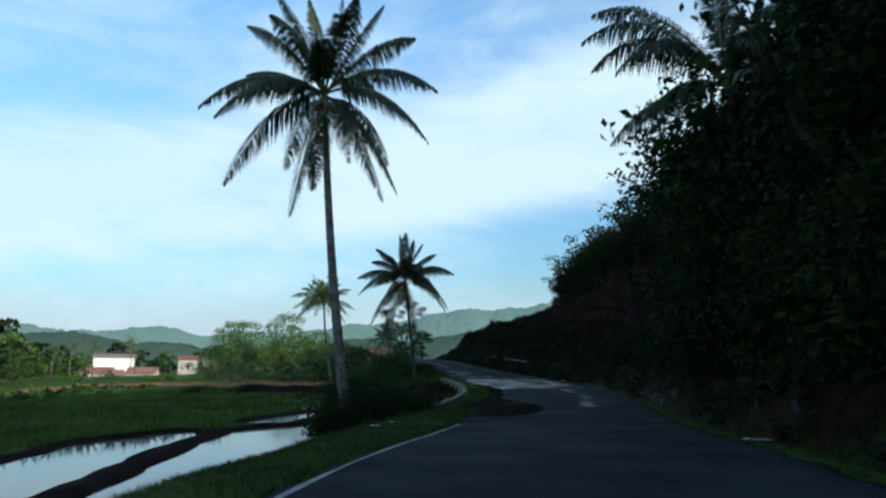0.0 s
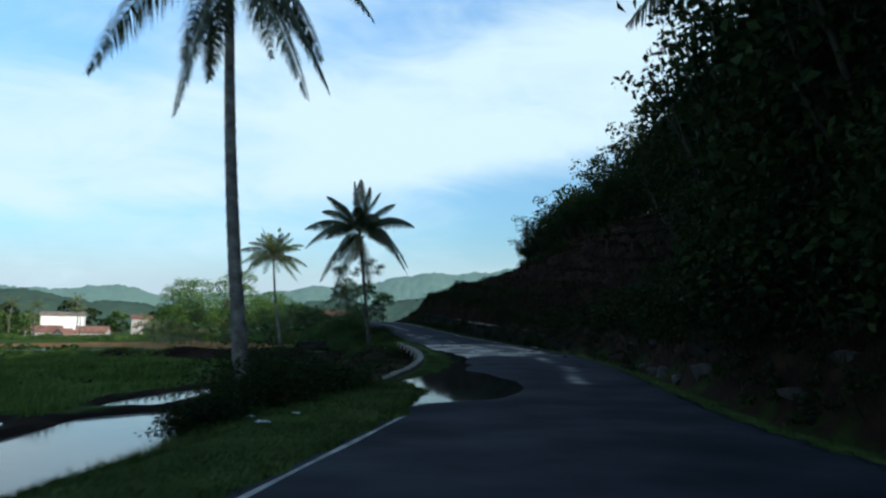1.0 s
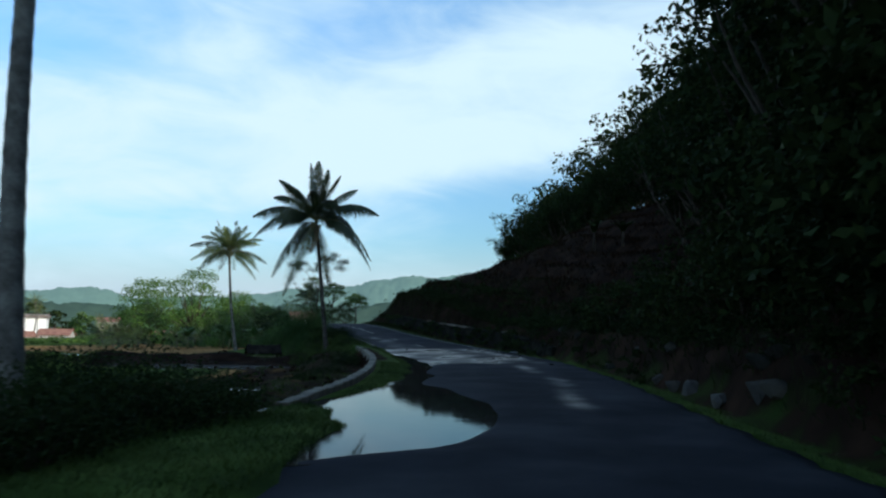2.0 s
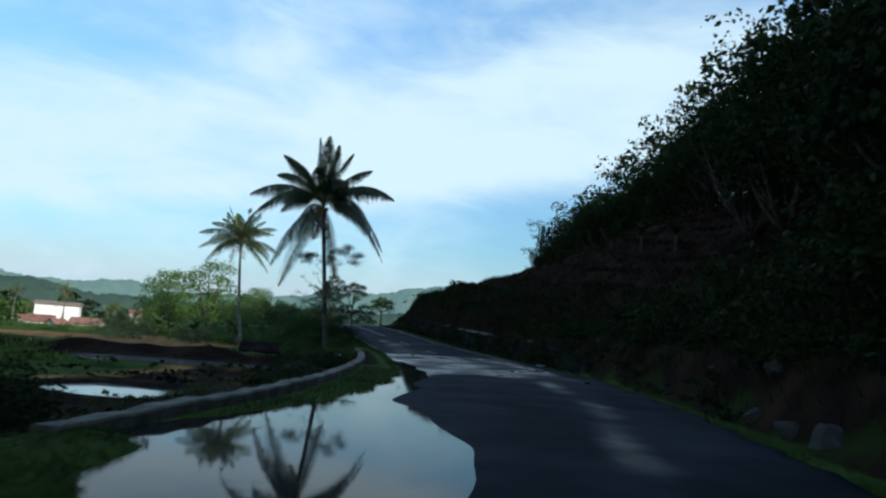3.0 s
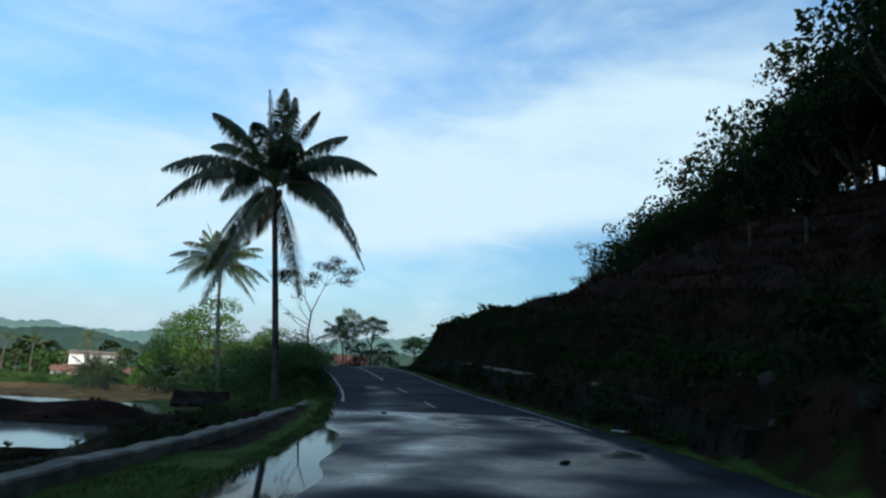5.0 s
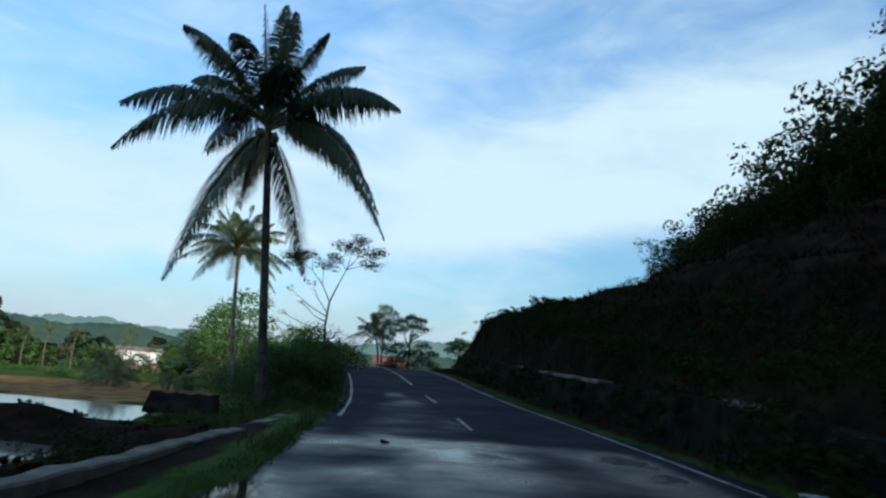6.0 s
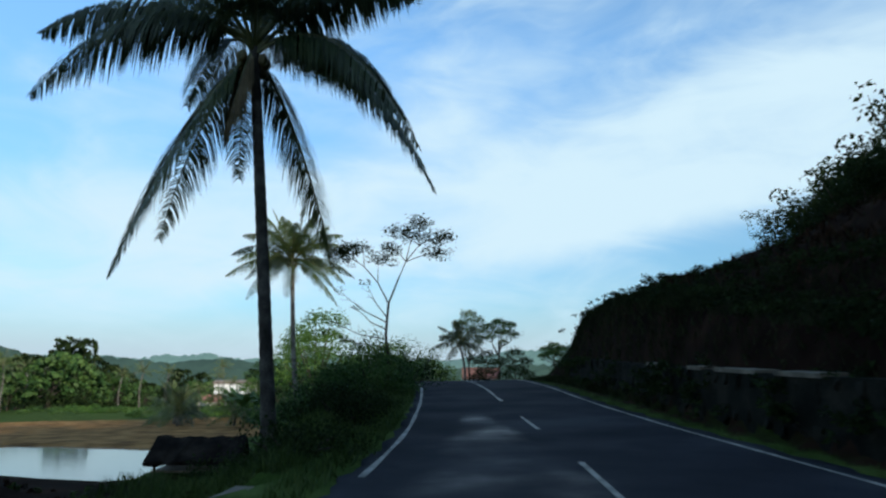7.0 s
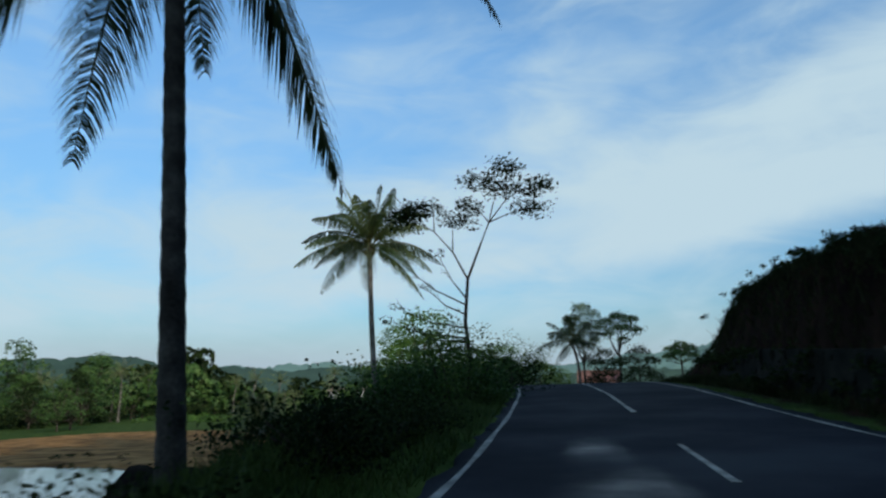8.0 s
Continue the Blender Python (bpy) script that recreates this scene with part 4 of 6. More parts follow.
# shrubs and trees round the knoll by the bend
for n, (sx, sy, w, dp, h, kind) in enumerate([
        (-4.6, 25.2, 2.6, 3.4, 1.5, 0), (-3.6, 22.6, 2.0, 2.6, 0.9, 0), (-4.9, 27.6, 2.8, 3.2, 1.6, 0), (-3.3, 26.0, 2.2, 2.6, 1.0, 0), (-3.6, 29.2, 1.8, 2.4, 0.9, 0), (-4.2, 20.4, 1.2, 1.6, 0.6, 0),
        (-6.9, 65.4, 1.3, 1.8, 0.5, 0), (-6.2, 68.2, 1.5, 2.0, 0.6, 0), (-7.9, 68.0, 1.4, 2.0, 0.6, 1),
        (-4.6, 64.0, 1.4, 2.2, 0.6, 0),
        (-4.0, 54.8, 1.3, 2.2, 0.5, 0), (-5.4, 53.4, 1.4, 2.0, 0.5, 0), (-3.5, 50.6, 1.2, 2.0, 0.4, 0), (-6.2, 70.0, 1.7, 2.0, 0.5, 0), (-7.1, 72.0, 1.8, 2.2, 0.6, 0), (-5.3, 67.6, 1.4, 2.0, 0.8, 0), (-3.6, 46.4, 1.3, 2.2, 0.4, 0), (-4.0, 42.4, 1.2, 2.0, 0.4, 0),
        (-7.8, 73.2, 2.0, 2.6, 0.7, 0), (-8.6, 75.4, 2.2, 3.0, 0.9, 0), (-9.6, 78.0, 2.4, 3.2, 1.3, 1), (-9.7, 80.4, 2.2, 2.4, 2.7, 1), (-11.6, 79.8, 3.2, 3.6, 3.2, 1), (-13.2, 83.0, 3.4, 3.8, 3.4, 0), (-19.5, 100.0, 4.4, 4.4, 4.8, 0), (-22.8, 103.0, 4.6, 4.4, 5.0, 1), (-17.0, 97.0, 3.6, 4.0, 3.6, 0), (-16.2, 104.0, 3.8, 4.0, 3.6, 1), (-10.8, 76.5, 2.6, 3.2, 1.4, 1), (-9.2, 71.5, 1.8, 2.2, 0.7, 1),
        (-11.0, 82.5, 3.2, 4.4, 2.4, 1), (-13.2, 87.5, 3.4, 4.6, 2.2, 1), (-13.5, 81.0, 3.4, 4.0, 2.2, 1), (-16.0, 92.0, 3.6, 4.6, 2.2, 1), (-10.6, 86.0, 2.4, 3.4, 1.6, 0)]):
    # Kind 0 takes the shade-darkened leaves, kind 1 the green ones.
    shrub("shrub", sx, sy, ground_at(sx, sy) - 0.05, w, dp, h, int(900 + 260 * w * h) * (5 if sy < 32 else 2 if sy < 84 else 1), 0.075 if sy < 32 else 0.11 if h > 2 or sy > 84 else 0.07, 100 + n, LEAF_MID if kind else LEAF_DARK_SHADED,
          "sunlit green shrub on the field's edge" if kind else "dense green shrub, leaves coloured dark for the hill's shade")


def thin_tree():
    """The slender forked tree with flat layered crowns, nearly bare below."""
    rng = np.random.default_rng(77)
    ob = empty("slender_tree", -9.6, 81.0, ground_at(-9.6, 81.0) - 0.1, "slender forked tree with sparse flat-topped foliage", "tree")
    stem = [(0, 0, -0.2), (0.05, 0, 1.2), (-0.1, 0, 2.4), (0.0, 0, 3.7)]
    pieces = [tube(stem, [0.09, 0.07, 0.06, 0.05], 8)]
    top = Vector(stem[-1])
    right = [top, top + Vector((0.35, 0.1, 0.95)), top + Vector((0.7, 0.1, 1.75)), top + Vector((1.25, 0.2, 2.45))]
    left = [top, top + Vector((-0.5, 0, 0.9)), top + Vector((-1.1, -0.1, 1.6)), top + Vector((-1.9, 0, 2.1))]
    pieces += [tube(right, [0.04, 0.033, 0.025, 0.015], 6), tube(left, [0.035, 0.025, 0.018, 0.011], 6)]
    tufts = []
    for src, tgt in ((right[3], (2.2, 0, 6.3)), (right[2], (0.9, 0.5, 6.7)), (right[3], (1.5, -0.4, 7.0)), (right[2], (2.2, 0.4, 5.8)), (right[2], (0.0, 0.3, 6.1)),
                     (right[3], (0.6, -0.5, 6.6)), (left[3], (-2.4, 0.2, 6.1)), (left[2], (-1.4, 0.4, 6.3)), (left[3], (-2.0, -0.3, 5.6)), (left[1], (-0.6, 0.2, 5.7))):
        tgt = Vector(tgt)
        mid = src.lerp(tgt, 0.5) + Vector((0, 0, 0.12))
        pieces.append(tube([src, mid, tgt], [0.022, 0.014, 0.007], 5))
        tufts += [tuple(tgt), tuple(mid.lerp(tgt, 0.5) + Vector((rng.uniform(-.4, .4), 0, 0.1)))]
    low = []
    for s, tgt in ((2.6, (-1.6, 0.2, 3.6)), (2.9, (-2.2, -0.2, 4.3)), (2.2, (-2.6, 0.1, 3.0)), (1.8, (-1.8, -0.3, 2.2)), (3.1, (-1.2, 0.3, 4.7)), (1.9, (-3.0, 0.2, 2.6))):
        src, tgt = Vector((-0.05, 0, s)), Vector(tgt)
        mid = src.lerp(tgt, 0.5) + Vector((0, 0, -0.15))
        pieces.append(tube([src, mid, tgt], [0.03, 0.018, 0.008], 5))
        for k in range(4):
            b = mid.lerp(tgt, k / 4)
            pieces.append(tube([b, b + Vector((rng.uniform(-.5, .1), rng.uniform(-.2, .2), rng.uniform(0.0, .5)))], [0.010, 0.004], 4))
        low.append(tuple(tgt))
    v, f, _ = join(pieces)
    part("trunk", mesh_data("trunk", v, f, BARK, smooth=True), ob)
    a = leaves(rng, tufts, 0.55, 3200, 0.13, 0.9, 0.36)
    b = leaves(rng, low, 0.3, 160, 0.12, 0.6, 0.5)
    lv, lf = np.concatenate([a[0], b[0]]), np.concatenate([a[1], b[1] + len(a[0])])
    part("crown", fast_mesh("crown", lv, lf, LEAF_DARK_SHADED), ob)


thin_tree()
# trees where the road drops away, and beyond
def lobed_tree(x, y, stem, lobes, trunk_r, count, size, seed, leaf_mat, label, full=0.8, name="broadleaf_tree", group="broadleaf trees"):
    """A tree whose limbs each carry one rounded lobe: rows of offset x, y, height and radius; stem: height of the fork."""
    rng = np.random.default_rng(seed)
    z = ground_at(x, y) - 0.2
    ob = empty(name, x, y, z, label, "tree", group)
    pieces = [tube([(0, 0, -0.2), (0.06, 0, stem * 0.5), (0, 0.04, stem)], [trunk_r * 1.3, trunk_r, trunk_r * 0.8], 8)]
    for lx, ly, lz, lr in lobes:
        top = Vector((lx, ly, lz))
        foot = Vector((0, 0.04, stem * rng.uniform(0.8, 1.0)))
        bend = foot.lerp(top, 0.5) + Vector((lx * 0.15, 0, -0.15))
        pieces.append(tube([foot, bend, top], [trunk_r * 0.55, trunk_r * 0.38, trunk_r * 0.15], 5))
        for k in range(0 if name == "wood_tree" else 3):
            tip = top + Vector((rng.uniform(-1, 1), rng.uniform(-1, 1), rng.uniform(0, 0.7))) * lr * 0.8
            pieces.append(tube([bend.lerp(top, 0.6), tip], [trunk_r * 0.2, trunk_r * 0.06], 4))
    v, f, _ = join(pieces)
    part("trunk", mesh_data("trunk", v, f, BARK, smooth=True), ob)
    centres, radii = [q[:3] for q in lobes], np.array([q[3] for q in lobes])
    lv, lf = canopy(rng, centres, radii, int(count * full), size)
    sv, sf = leaves(rng, centres, radii * 1.25, count - int(count * full), size, 0.4, 0.7)
    part("crown", fast_mesh("crown", np.concatenate([lv, sv]), np.concatenate([lf, sf + len(lv)]), leaf_mat), ob)
    return ob


def crown_lobes(seed, count, wide, low, high):
    """Lobes piled over one another: broad below, rounded off above."""
    rng = np.random.default_rng(seed)
    rows = []
    for k in range(count):
        s = (k + 0.5) / count
        a, reach = k * 2.4 + rng.uniform(-0.4, 0.4), wide * math.sqrt(max(0.0, 1 - s * s)) * rng.uniform(0.55, 0.9)
        rows.append((reach * math.cos(a), reach * math.sin(a), low + (high - low) * s * rng.uniform(0.9, 1.0), wide * rng.uniform(0.26, 0.42)))
    return rows


lobed_tree(-16.4, 120, 4.2, [(0, 0, 8.1, 0.8), (-0.9, 0.2, 7.3, 0.75), (0.9, -0.2, 7.6, 0.75), (0.2, 0.4, 6.6, 0.8), (-1.4, -0.3, 6.2, 0.6), (1.4, 0.2, 6.5, 0.6), (-0.5, 0.1, 5.6, 0.6), (0.9, 0.3, 5.5, 0.5)], 0.10, 3600, 0.17, 301, LEAF_PALE, "pale airy tree where the road drops away", 0.55)
lobed_tree(-13.7, 121.2, 5.4, [(0, 0, 7.5, 0.75), (-1.0, 0.2, 7.1, 0.7), (1.1, 0, 7.2, 0.7), (0.4, -0.4, 6.5, 0.8), (-0.8, 0.2, 6.2, 0.55), (1.5, 0.2, 6.4, 0.5), (0.3, 0.3, 5.7, 0.45)], 0.11, 3600, 0.15, 302, LEAF_MID, "tall round-topped tree with a bare stem by the crest")
lobed_tree(-14.2, 118, 2.0, [(0, 0, 3.9, 0.9), (-0.8, 0.3, 3.3, 0.8), (0.9, 0, 3.2, 0.8), (0, -0.3, 2.4, 1.0), (-0.9, 0, 1.9, 0.8)], 0.10, 2600, 0.15, 303, LEAF_DARK_SHADED, "low dark bushy tree by the road's crest")
lobed_tree(-11.6, 118.5, 2.0, [(0, 0, 4.1, 0.9), (-0.8, 0.2, 3.4, 0.9), (0.9, 0.1, 3.4, 0.8), (0.1, -0.3, 2.5, 1.1), (1.1, 0, 2.2, 0.8), (-1.0, 0, 2.0, 0.8)], 0.10, 3000, 0.15, 304, LEAF_DARK_SHADED, "low dark bushy tree by the road's crest")
lobed_tree(-15.6, 173, 5.0, [(0, 0, 6.9, 1.2), (-1.4, 0.2, 6.4, 1.1), (1.4, 0, 6.4, 1.1), (0, -0.5, 5.6, 1.4), (1.8, 0, 5.4, 0.9), (-1.9, 0.3, 5.4, 0.9)], 0.16, 3400, 0.24, 305, LEAF_MID, "rounded green tree beyond the crest")
lobed_tree(-21.5, 113, 1.6, [(0, 0, 2.7, 1.0), (-1.0, 0.2, 2.3, 0.9), (1.1, 0, 2.4, 0.9), (0, -0.4, 1.6, 1.1), (2.0, 0, 1.7, 0.8)], 0.10, 2600, 0.15, 306, LEAF_MID, "leafy green bush tree by the road's crest")
lobed_tree(-18.5, 108, 1.2, [(0, 0, 2.0, 0.8), (-0.9, 0.2, 1.6, 0.8), (0.8, 0, 1.5, 0.7), (0, -0.4, 0.9, 0.9)], 0.08, 2200, 0.13, 307, LEAF_DARK_SHADED, "low dark bush by the road's crest")
coconut_palm((-16.3, 117.0, ground_at(-16.3, 117.0) - 0.2), (-16.5, 117.2, 5.7), 0.13, 0.10, crown(8, 17, 2.9), 21, "young coconut palm by the road's crest", nuts=0, pairs=50, leaf=1.1)

# ---------------------------------------------------------------- hillside
hill_kinds = []
for n, (h, sp, cnt, sz, mt) in enumerate([(13, 4.6, 1800, 0.70, LEAF_DARK_SHADED), (15, 5.0, 1900, 0.72, LEAF_DARK_SHADED), (10, 4.2, 4600, 0.36, LEAF_DARK_SHADED), (8, 3.4, 4200, 0.34, LEAF_DARK_SHADED), (12, 4.6, 1900, 0.60, LEAF_DARK_SHADED), (9, 3.8, 3200, 0.34, LEAF_DARK_SHADED)]):
    hill_kinds.append(broad_tree("forest_tree", 60 + 9 * n, 20, ground_at(60 + 9 * n, 20) - 0.3, h, sp, 0.28, cnt, sz, 400 + n, mt, "forest tree coloured dark for the shaded hillside", 0.22, 1.4, 13, 0.9, "hillside forest", twigs=False, full=0.86))
near_kinds = [broad_tree("forest_tree", 60 + 9 * n, 36, ground_at(60 + 9 * n, 36) - 0.3, h, sp, 0.24, cnt, 0.30, 430 + n, LEAF_DARK_SHADED, "dark leafy tree crowding the roadside bank", 0.14, 1.15, 14, 0.9, "roadside trees", twigs=False)
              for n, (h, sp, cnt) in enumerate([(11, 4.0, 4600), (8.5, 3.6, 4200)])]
rng = np.random.default_rng(9)
close = []
for tries in range(3000):
    ty, d = rng.uniform(-16, 62), rng.uniform(3.2, 14)
    if d < np.interp(ty, [-16, 24, 36, 50, 62], [3.3, 3.3, 6.0, 11.0, 13.5]):
        continue
    tx = float(hill_foot(ty)) + d
    if all((tx - a) ** 2 + (ty - b) ** 2 > 3.9 ** 2 for a, b in close) and math.hypot(tx - 8.9, ty - 25.5) > 1.5:
        close.append((tx, ty))
close = [(9.7, 25.4), (10.6, 31.0), (11.0, 34.6), (12.6, 38.4), (9.8, 28.0)] + close
for n, (tx, ty) in enumerate(close[:30]):
    k = 0.85 if n < 5 else rng.uniform(0.85, 1.2)
    copy_thing(near_kinds[n % 2], pose(tx, ty, ground_at(tx, ty) - 0.3, 0, 0, rng.uniform(0, 360)) @ Matrix.Diagonal((k, k, k, 1)))
spots = []
for tries in range(9000):
    ty = rng.uniform(-45, 175)
    d = rng.uniform(3.0, 62)
    low = np.interp(ty, [-70, 22, 34, 50, 75, 100, 150, 175], [3.4, 3.4, 7.0, 15, 24, 30, 37, 43])
    if d < low or d > low + (34 if ty < 60 else 24) or (ty < 60 and d < 12):
        continue
    tx = float(hill_foot(ty)) + d
    gap = 3.7 if d < low + 10 and ty > 0 else 6.5
    if all((tx - a) ** 2 + (ty - b) ** 2 > gap * gap for a, b, _ in spots):
        spots.append((tx, ty, d - low))
spots = [q for q in spots if q[1] < 95 and q[2] < 22][:76] + [q for q in spots if q[1] >= 95 and q[2] < 16][:50]
for tx, ty, inner in spots:
    k = (int(rng.integers(0, 2)) if inner > 4 else int(rng.integers(2, 4))) if ty < 95 else (4 if inner > 5 else 5)
    s = rng.uniform(0.8, 1.2)
    copy_thing(hill_kinds[k], pose(tx, ty, ground_at(tx, ty) - 0.3, 0, 0, rng.uniform(0, 360)) @ Matrix.Diagonal((s, s, s * rng.uniform(0.9, 1.15), 1)))
# Tall trees out of view, added to keep the sun off the knoll palm.
for tx, ty, k in ((23.8, 42.5, 1.35), (26.3, 45.7, 1.35), (21.3, 39.3, 1.3), (28.0, 48.5, 1.3), (19.6, 36.8, 1.2), (29.0, 41.0, 1.3), (24.5, 36.5, 1.3)):
    copy_thing(hill_kinds[1], pose(tx, ty, ground_at(tx, ty) - 0.3, 0, 0, tx * 31) @ Matrix.Diagonal((k, k, k, 1)))
low_kinds = [shrub("shrub", 58 + 5 * n, 8, ground_at(58 + 5 * n, 8), 3.0, 3.0, 1.7, 560, 0.25, 500 + n, LEAF_DARK_SHADED, "dark undergrowth shrub on the roadside bank", "bank undergrowth") for n in range(3)]
for tries in range(145):
    ty = rng.uniform(-14, 100)
    wide = np.interp(ty, [0, 30, 45, 60, 100], [9, 9, 9, 3, 2])
    d = 1.9 + rng.random() ** 1.6 * wide
    tx = float(hill_foot(ty)) + d
    s = rng.uniform(0.55, 1.0) * (0.6 if d < 2.6 else 1.0) * np.interp(ty, [52, 62], [1.0, 0.32])
    copy_thing(low_kinds[int(rng.integers(0, 3))], pose(tx, ty, ground_at(tx, ty) - 0.1, 0, 0, rng.uniform(0, 360)) @ Matrix.Diagonal((s, s, s, 1)))
for tries in range(42):
    ty = rng.uniform(40, 172)
    low = np.interp(ty, [-70, 22, 34, 50, 75, 100, 150, 175], [3.4, 3.4, 7.0, 15, 24, 30, 37, 43])
    tx = float(hill_foot(ty)) + low + rng.uniform(-1.5, 5)
    s = rng.uniform(1.0, 1.9)
    copy_thing(low_kinds[int(rng.integers(0, 3))], pose(tx, ty, ground_at(tx, ty) - 0.1, 0, 0, rng.uniform(0, 360)) @ Matrix.Diagonal((s, s, s * 1.2, 1)))


def undergrowth(name, spots, leaf, count, mat, label, seed):
    """Uncountable low growth: leaf clumps over many spots x, y, z, width, height."""
    rng_u = np.random.default_rng(seed)
    centres, spread = [], []
    for x, y, z, w, h in spots:
        for k in range(5):
            centres.append((x + rng_u.normal(0, w * 0.35), y + rng_u.normal(0, w * 0.35), z + h * rng_u.uniform(0.05, 0.8)))
            spread.append(min(w, h * 1.6) * rng_u.uniform(0.3, 0.5))
    lv, lf = leaves(rng_u, centres, np.array(spread), count, leaf, 0.2, 0.8)
    return tagged(new(name, fast_mesh(name, lv, lf, mat)), label, "undergrowth", kind="stuff")


ferns = []
for k in range(230):
    ty, d = rng.uniform(60, 104), 1.9 + rng.random() ** 1.4 * 5.5
    tx = float(hill_foot(ty)) + d
    ferns.append((tx, ty, ground_at(tx, ty), rng.uniform(0.7, 1.3), rng.uniform(0.2, 0.5)))
for k in range(270):
    ty, d = rng.uniform(6, 60), rng.uniform(0.9, 3.8)
    tx = float(hill_foot(ty)) + d
    ferns.append((tx, ty, ground_at(tx, ty), rng.uniform(0.5, 1.0), rng.uniform(0.2, 0.5)))
for k in range(110):
    ty = rng.uniform(51, 92)
    tx = float(hill_foot(ty)) + rng.uniform(0.75, 1.25)
    ferns.append((tx, ty, ground_at(float(hill_foot(ty)) + 0.6, ty) + rng.uniform(0.1, 1.1), rng.uniform(0.5, 0.9), rng.uniform(0.2, 0.45)))
undergrowth("bank_growth", ferns, 0.12, 60000, LEAF_DARK_SHADED, "dark ferns and weeds clothing the cut bank", 81)
# Shade on the slope is put into these plants' darker leaves and stems.
banana_plant(14.6, 73, ground_at(14.6, 73), 3.2, 61, "banana plant on the dark terraced slope", LEAF_DARK_SHADED)
banana_plant(16.5, 71, ground_at(16.5, 71), 2.6, 62, "banana plant on the dark terraced slope", LEAF_DARK_SHADED)
broad_tree("ridge_tree", 17.6, 166, ground_at(17.6, 166) - 0.2, 6.5, 3.4, 0.14, 1700, 0.34, 71, LEAF_DARK_SHADED, "small lone tree on the hill's ridge", 0.4, 0.8, 6, 0.6)


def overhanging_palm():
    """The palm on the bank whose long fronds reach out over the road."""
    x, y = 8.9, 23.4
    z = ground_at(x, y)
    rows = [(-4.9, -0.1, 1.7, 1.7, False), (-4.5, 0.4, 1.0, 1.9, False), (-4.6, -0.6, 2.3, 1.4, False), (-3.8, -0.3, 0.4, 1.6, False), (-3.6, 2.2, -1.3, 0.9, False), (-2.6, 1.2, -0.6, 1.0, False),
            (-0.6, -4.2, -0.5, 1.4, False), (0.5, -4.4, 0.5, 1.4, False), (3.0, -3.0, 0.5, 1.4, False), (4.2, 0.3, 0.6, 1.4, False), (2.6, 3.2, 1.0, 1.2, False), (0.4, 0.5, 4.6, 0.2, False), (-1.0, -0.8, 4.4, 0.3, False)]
    coconut_palm((x, y, z - 0.2), (x - 0.6, y - 0.4, 10.9), 0.20, 0.15, rows, 25, "palm on the bank with fronds over the road", nuts=0, bend=-0.1, leaf=1.45, pairs=140, bark=PALM_BARK_SHADED)


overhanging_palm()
tall_bush = shrub("shrub", 76, 8, ground_at(76, 8), 2.6, 2.6, 5.2, 5000, 0.22, 520, LEAF_DARK_SHADED, "tall dark thicket on the roadside bank", "bank thickets")
for n, (bx, by, k) in enumerate([(8.2, 24.0, 1.1), (8.0, 21.0, 1.0), (9.4, 28.0, 1.1), (7.6, 17.5, 0.9), (10.0, 31.5, 0.9), (9.4, 23.2, 1.5), (6.9, 13.5, 0.8), (10.6, 35.5, 0.8), (6.4, 9.5, 0.8), (6.0, 5.0, 0.8)]):
    copy_thing(tall_bush, pose(bx, by, ground_at(bx, by) - 0.2, 0, 0, 50 * n) @ Matrix.Diagonal((k, k, k, 1)))


# stones of the cut bank
def stone_mesh(seed, mat=None):
    """An angular rock: the hull of scattered points."""
    rng_s = np.random.default_rng(seed)
    bm = bmesh.new()
    for k in range(11 if mat else 22):
        d = rng_s.normal(0, 1, 3)
        d = d / np.linalg.norm(d) * 0.5 * rng_s.uniform(0.82, 1.0)
        bm.verts.new((d[0], d[1], d[2] * 0.85))
    hull = bmesh.ops.convex_hull(bm, input=bm.verts)
    bmesh.ops.delete(bm, geom=[g for g in hull["geom_interior"] if isinstance(g, bmesh.types.BMVert)], context="VERTS")
    me = bpy.data.meshes.new("bank_stone")
    bm.to_mesh(me)
    bm.free()
    me.materials.append(mat or STONE)
    return me


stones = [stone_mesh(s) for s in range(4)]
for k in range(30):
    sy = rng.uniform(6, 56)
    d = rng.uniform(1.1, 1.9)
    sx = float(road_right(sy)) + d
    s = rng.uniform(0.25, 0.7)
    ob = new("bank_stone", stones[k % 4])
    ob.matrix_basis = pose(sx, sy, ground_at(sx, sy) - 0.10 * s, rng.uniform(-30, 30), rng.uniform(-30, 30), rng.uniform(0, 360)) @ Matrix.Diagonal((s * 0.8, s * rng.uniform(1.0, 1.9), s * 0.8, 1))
    tagged(ob, "rough grey stone in the cut bank", "stone", "bank stones")


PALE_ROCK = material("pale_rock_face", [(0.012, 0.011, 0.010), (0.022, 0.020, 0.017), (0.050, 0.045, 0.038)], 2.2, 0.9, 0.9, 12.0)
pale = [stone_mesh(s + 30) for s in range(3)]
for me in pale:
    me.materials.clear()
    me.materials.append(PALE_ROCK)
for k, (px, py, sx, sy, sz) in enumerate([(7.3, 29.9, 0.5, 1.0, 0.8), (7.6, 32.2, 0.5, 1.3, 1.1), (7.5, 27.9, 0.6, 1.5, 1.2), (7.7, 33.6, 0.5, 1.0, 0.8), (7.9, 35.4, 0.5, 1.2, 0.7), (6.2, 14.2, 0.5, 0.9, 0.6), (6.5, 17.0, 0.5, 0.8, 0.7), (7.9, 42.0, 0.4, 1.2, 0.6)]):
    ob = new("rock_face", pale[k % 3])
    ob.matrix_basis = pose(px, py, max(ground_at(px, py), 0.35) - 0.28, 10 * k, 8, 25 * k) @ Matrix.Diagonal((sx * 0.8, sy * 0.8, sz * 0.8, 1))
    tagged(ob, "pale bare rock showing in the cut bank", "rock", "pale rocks")


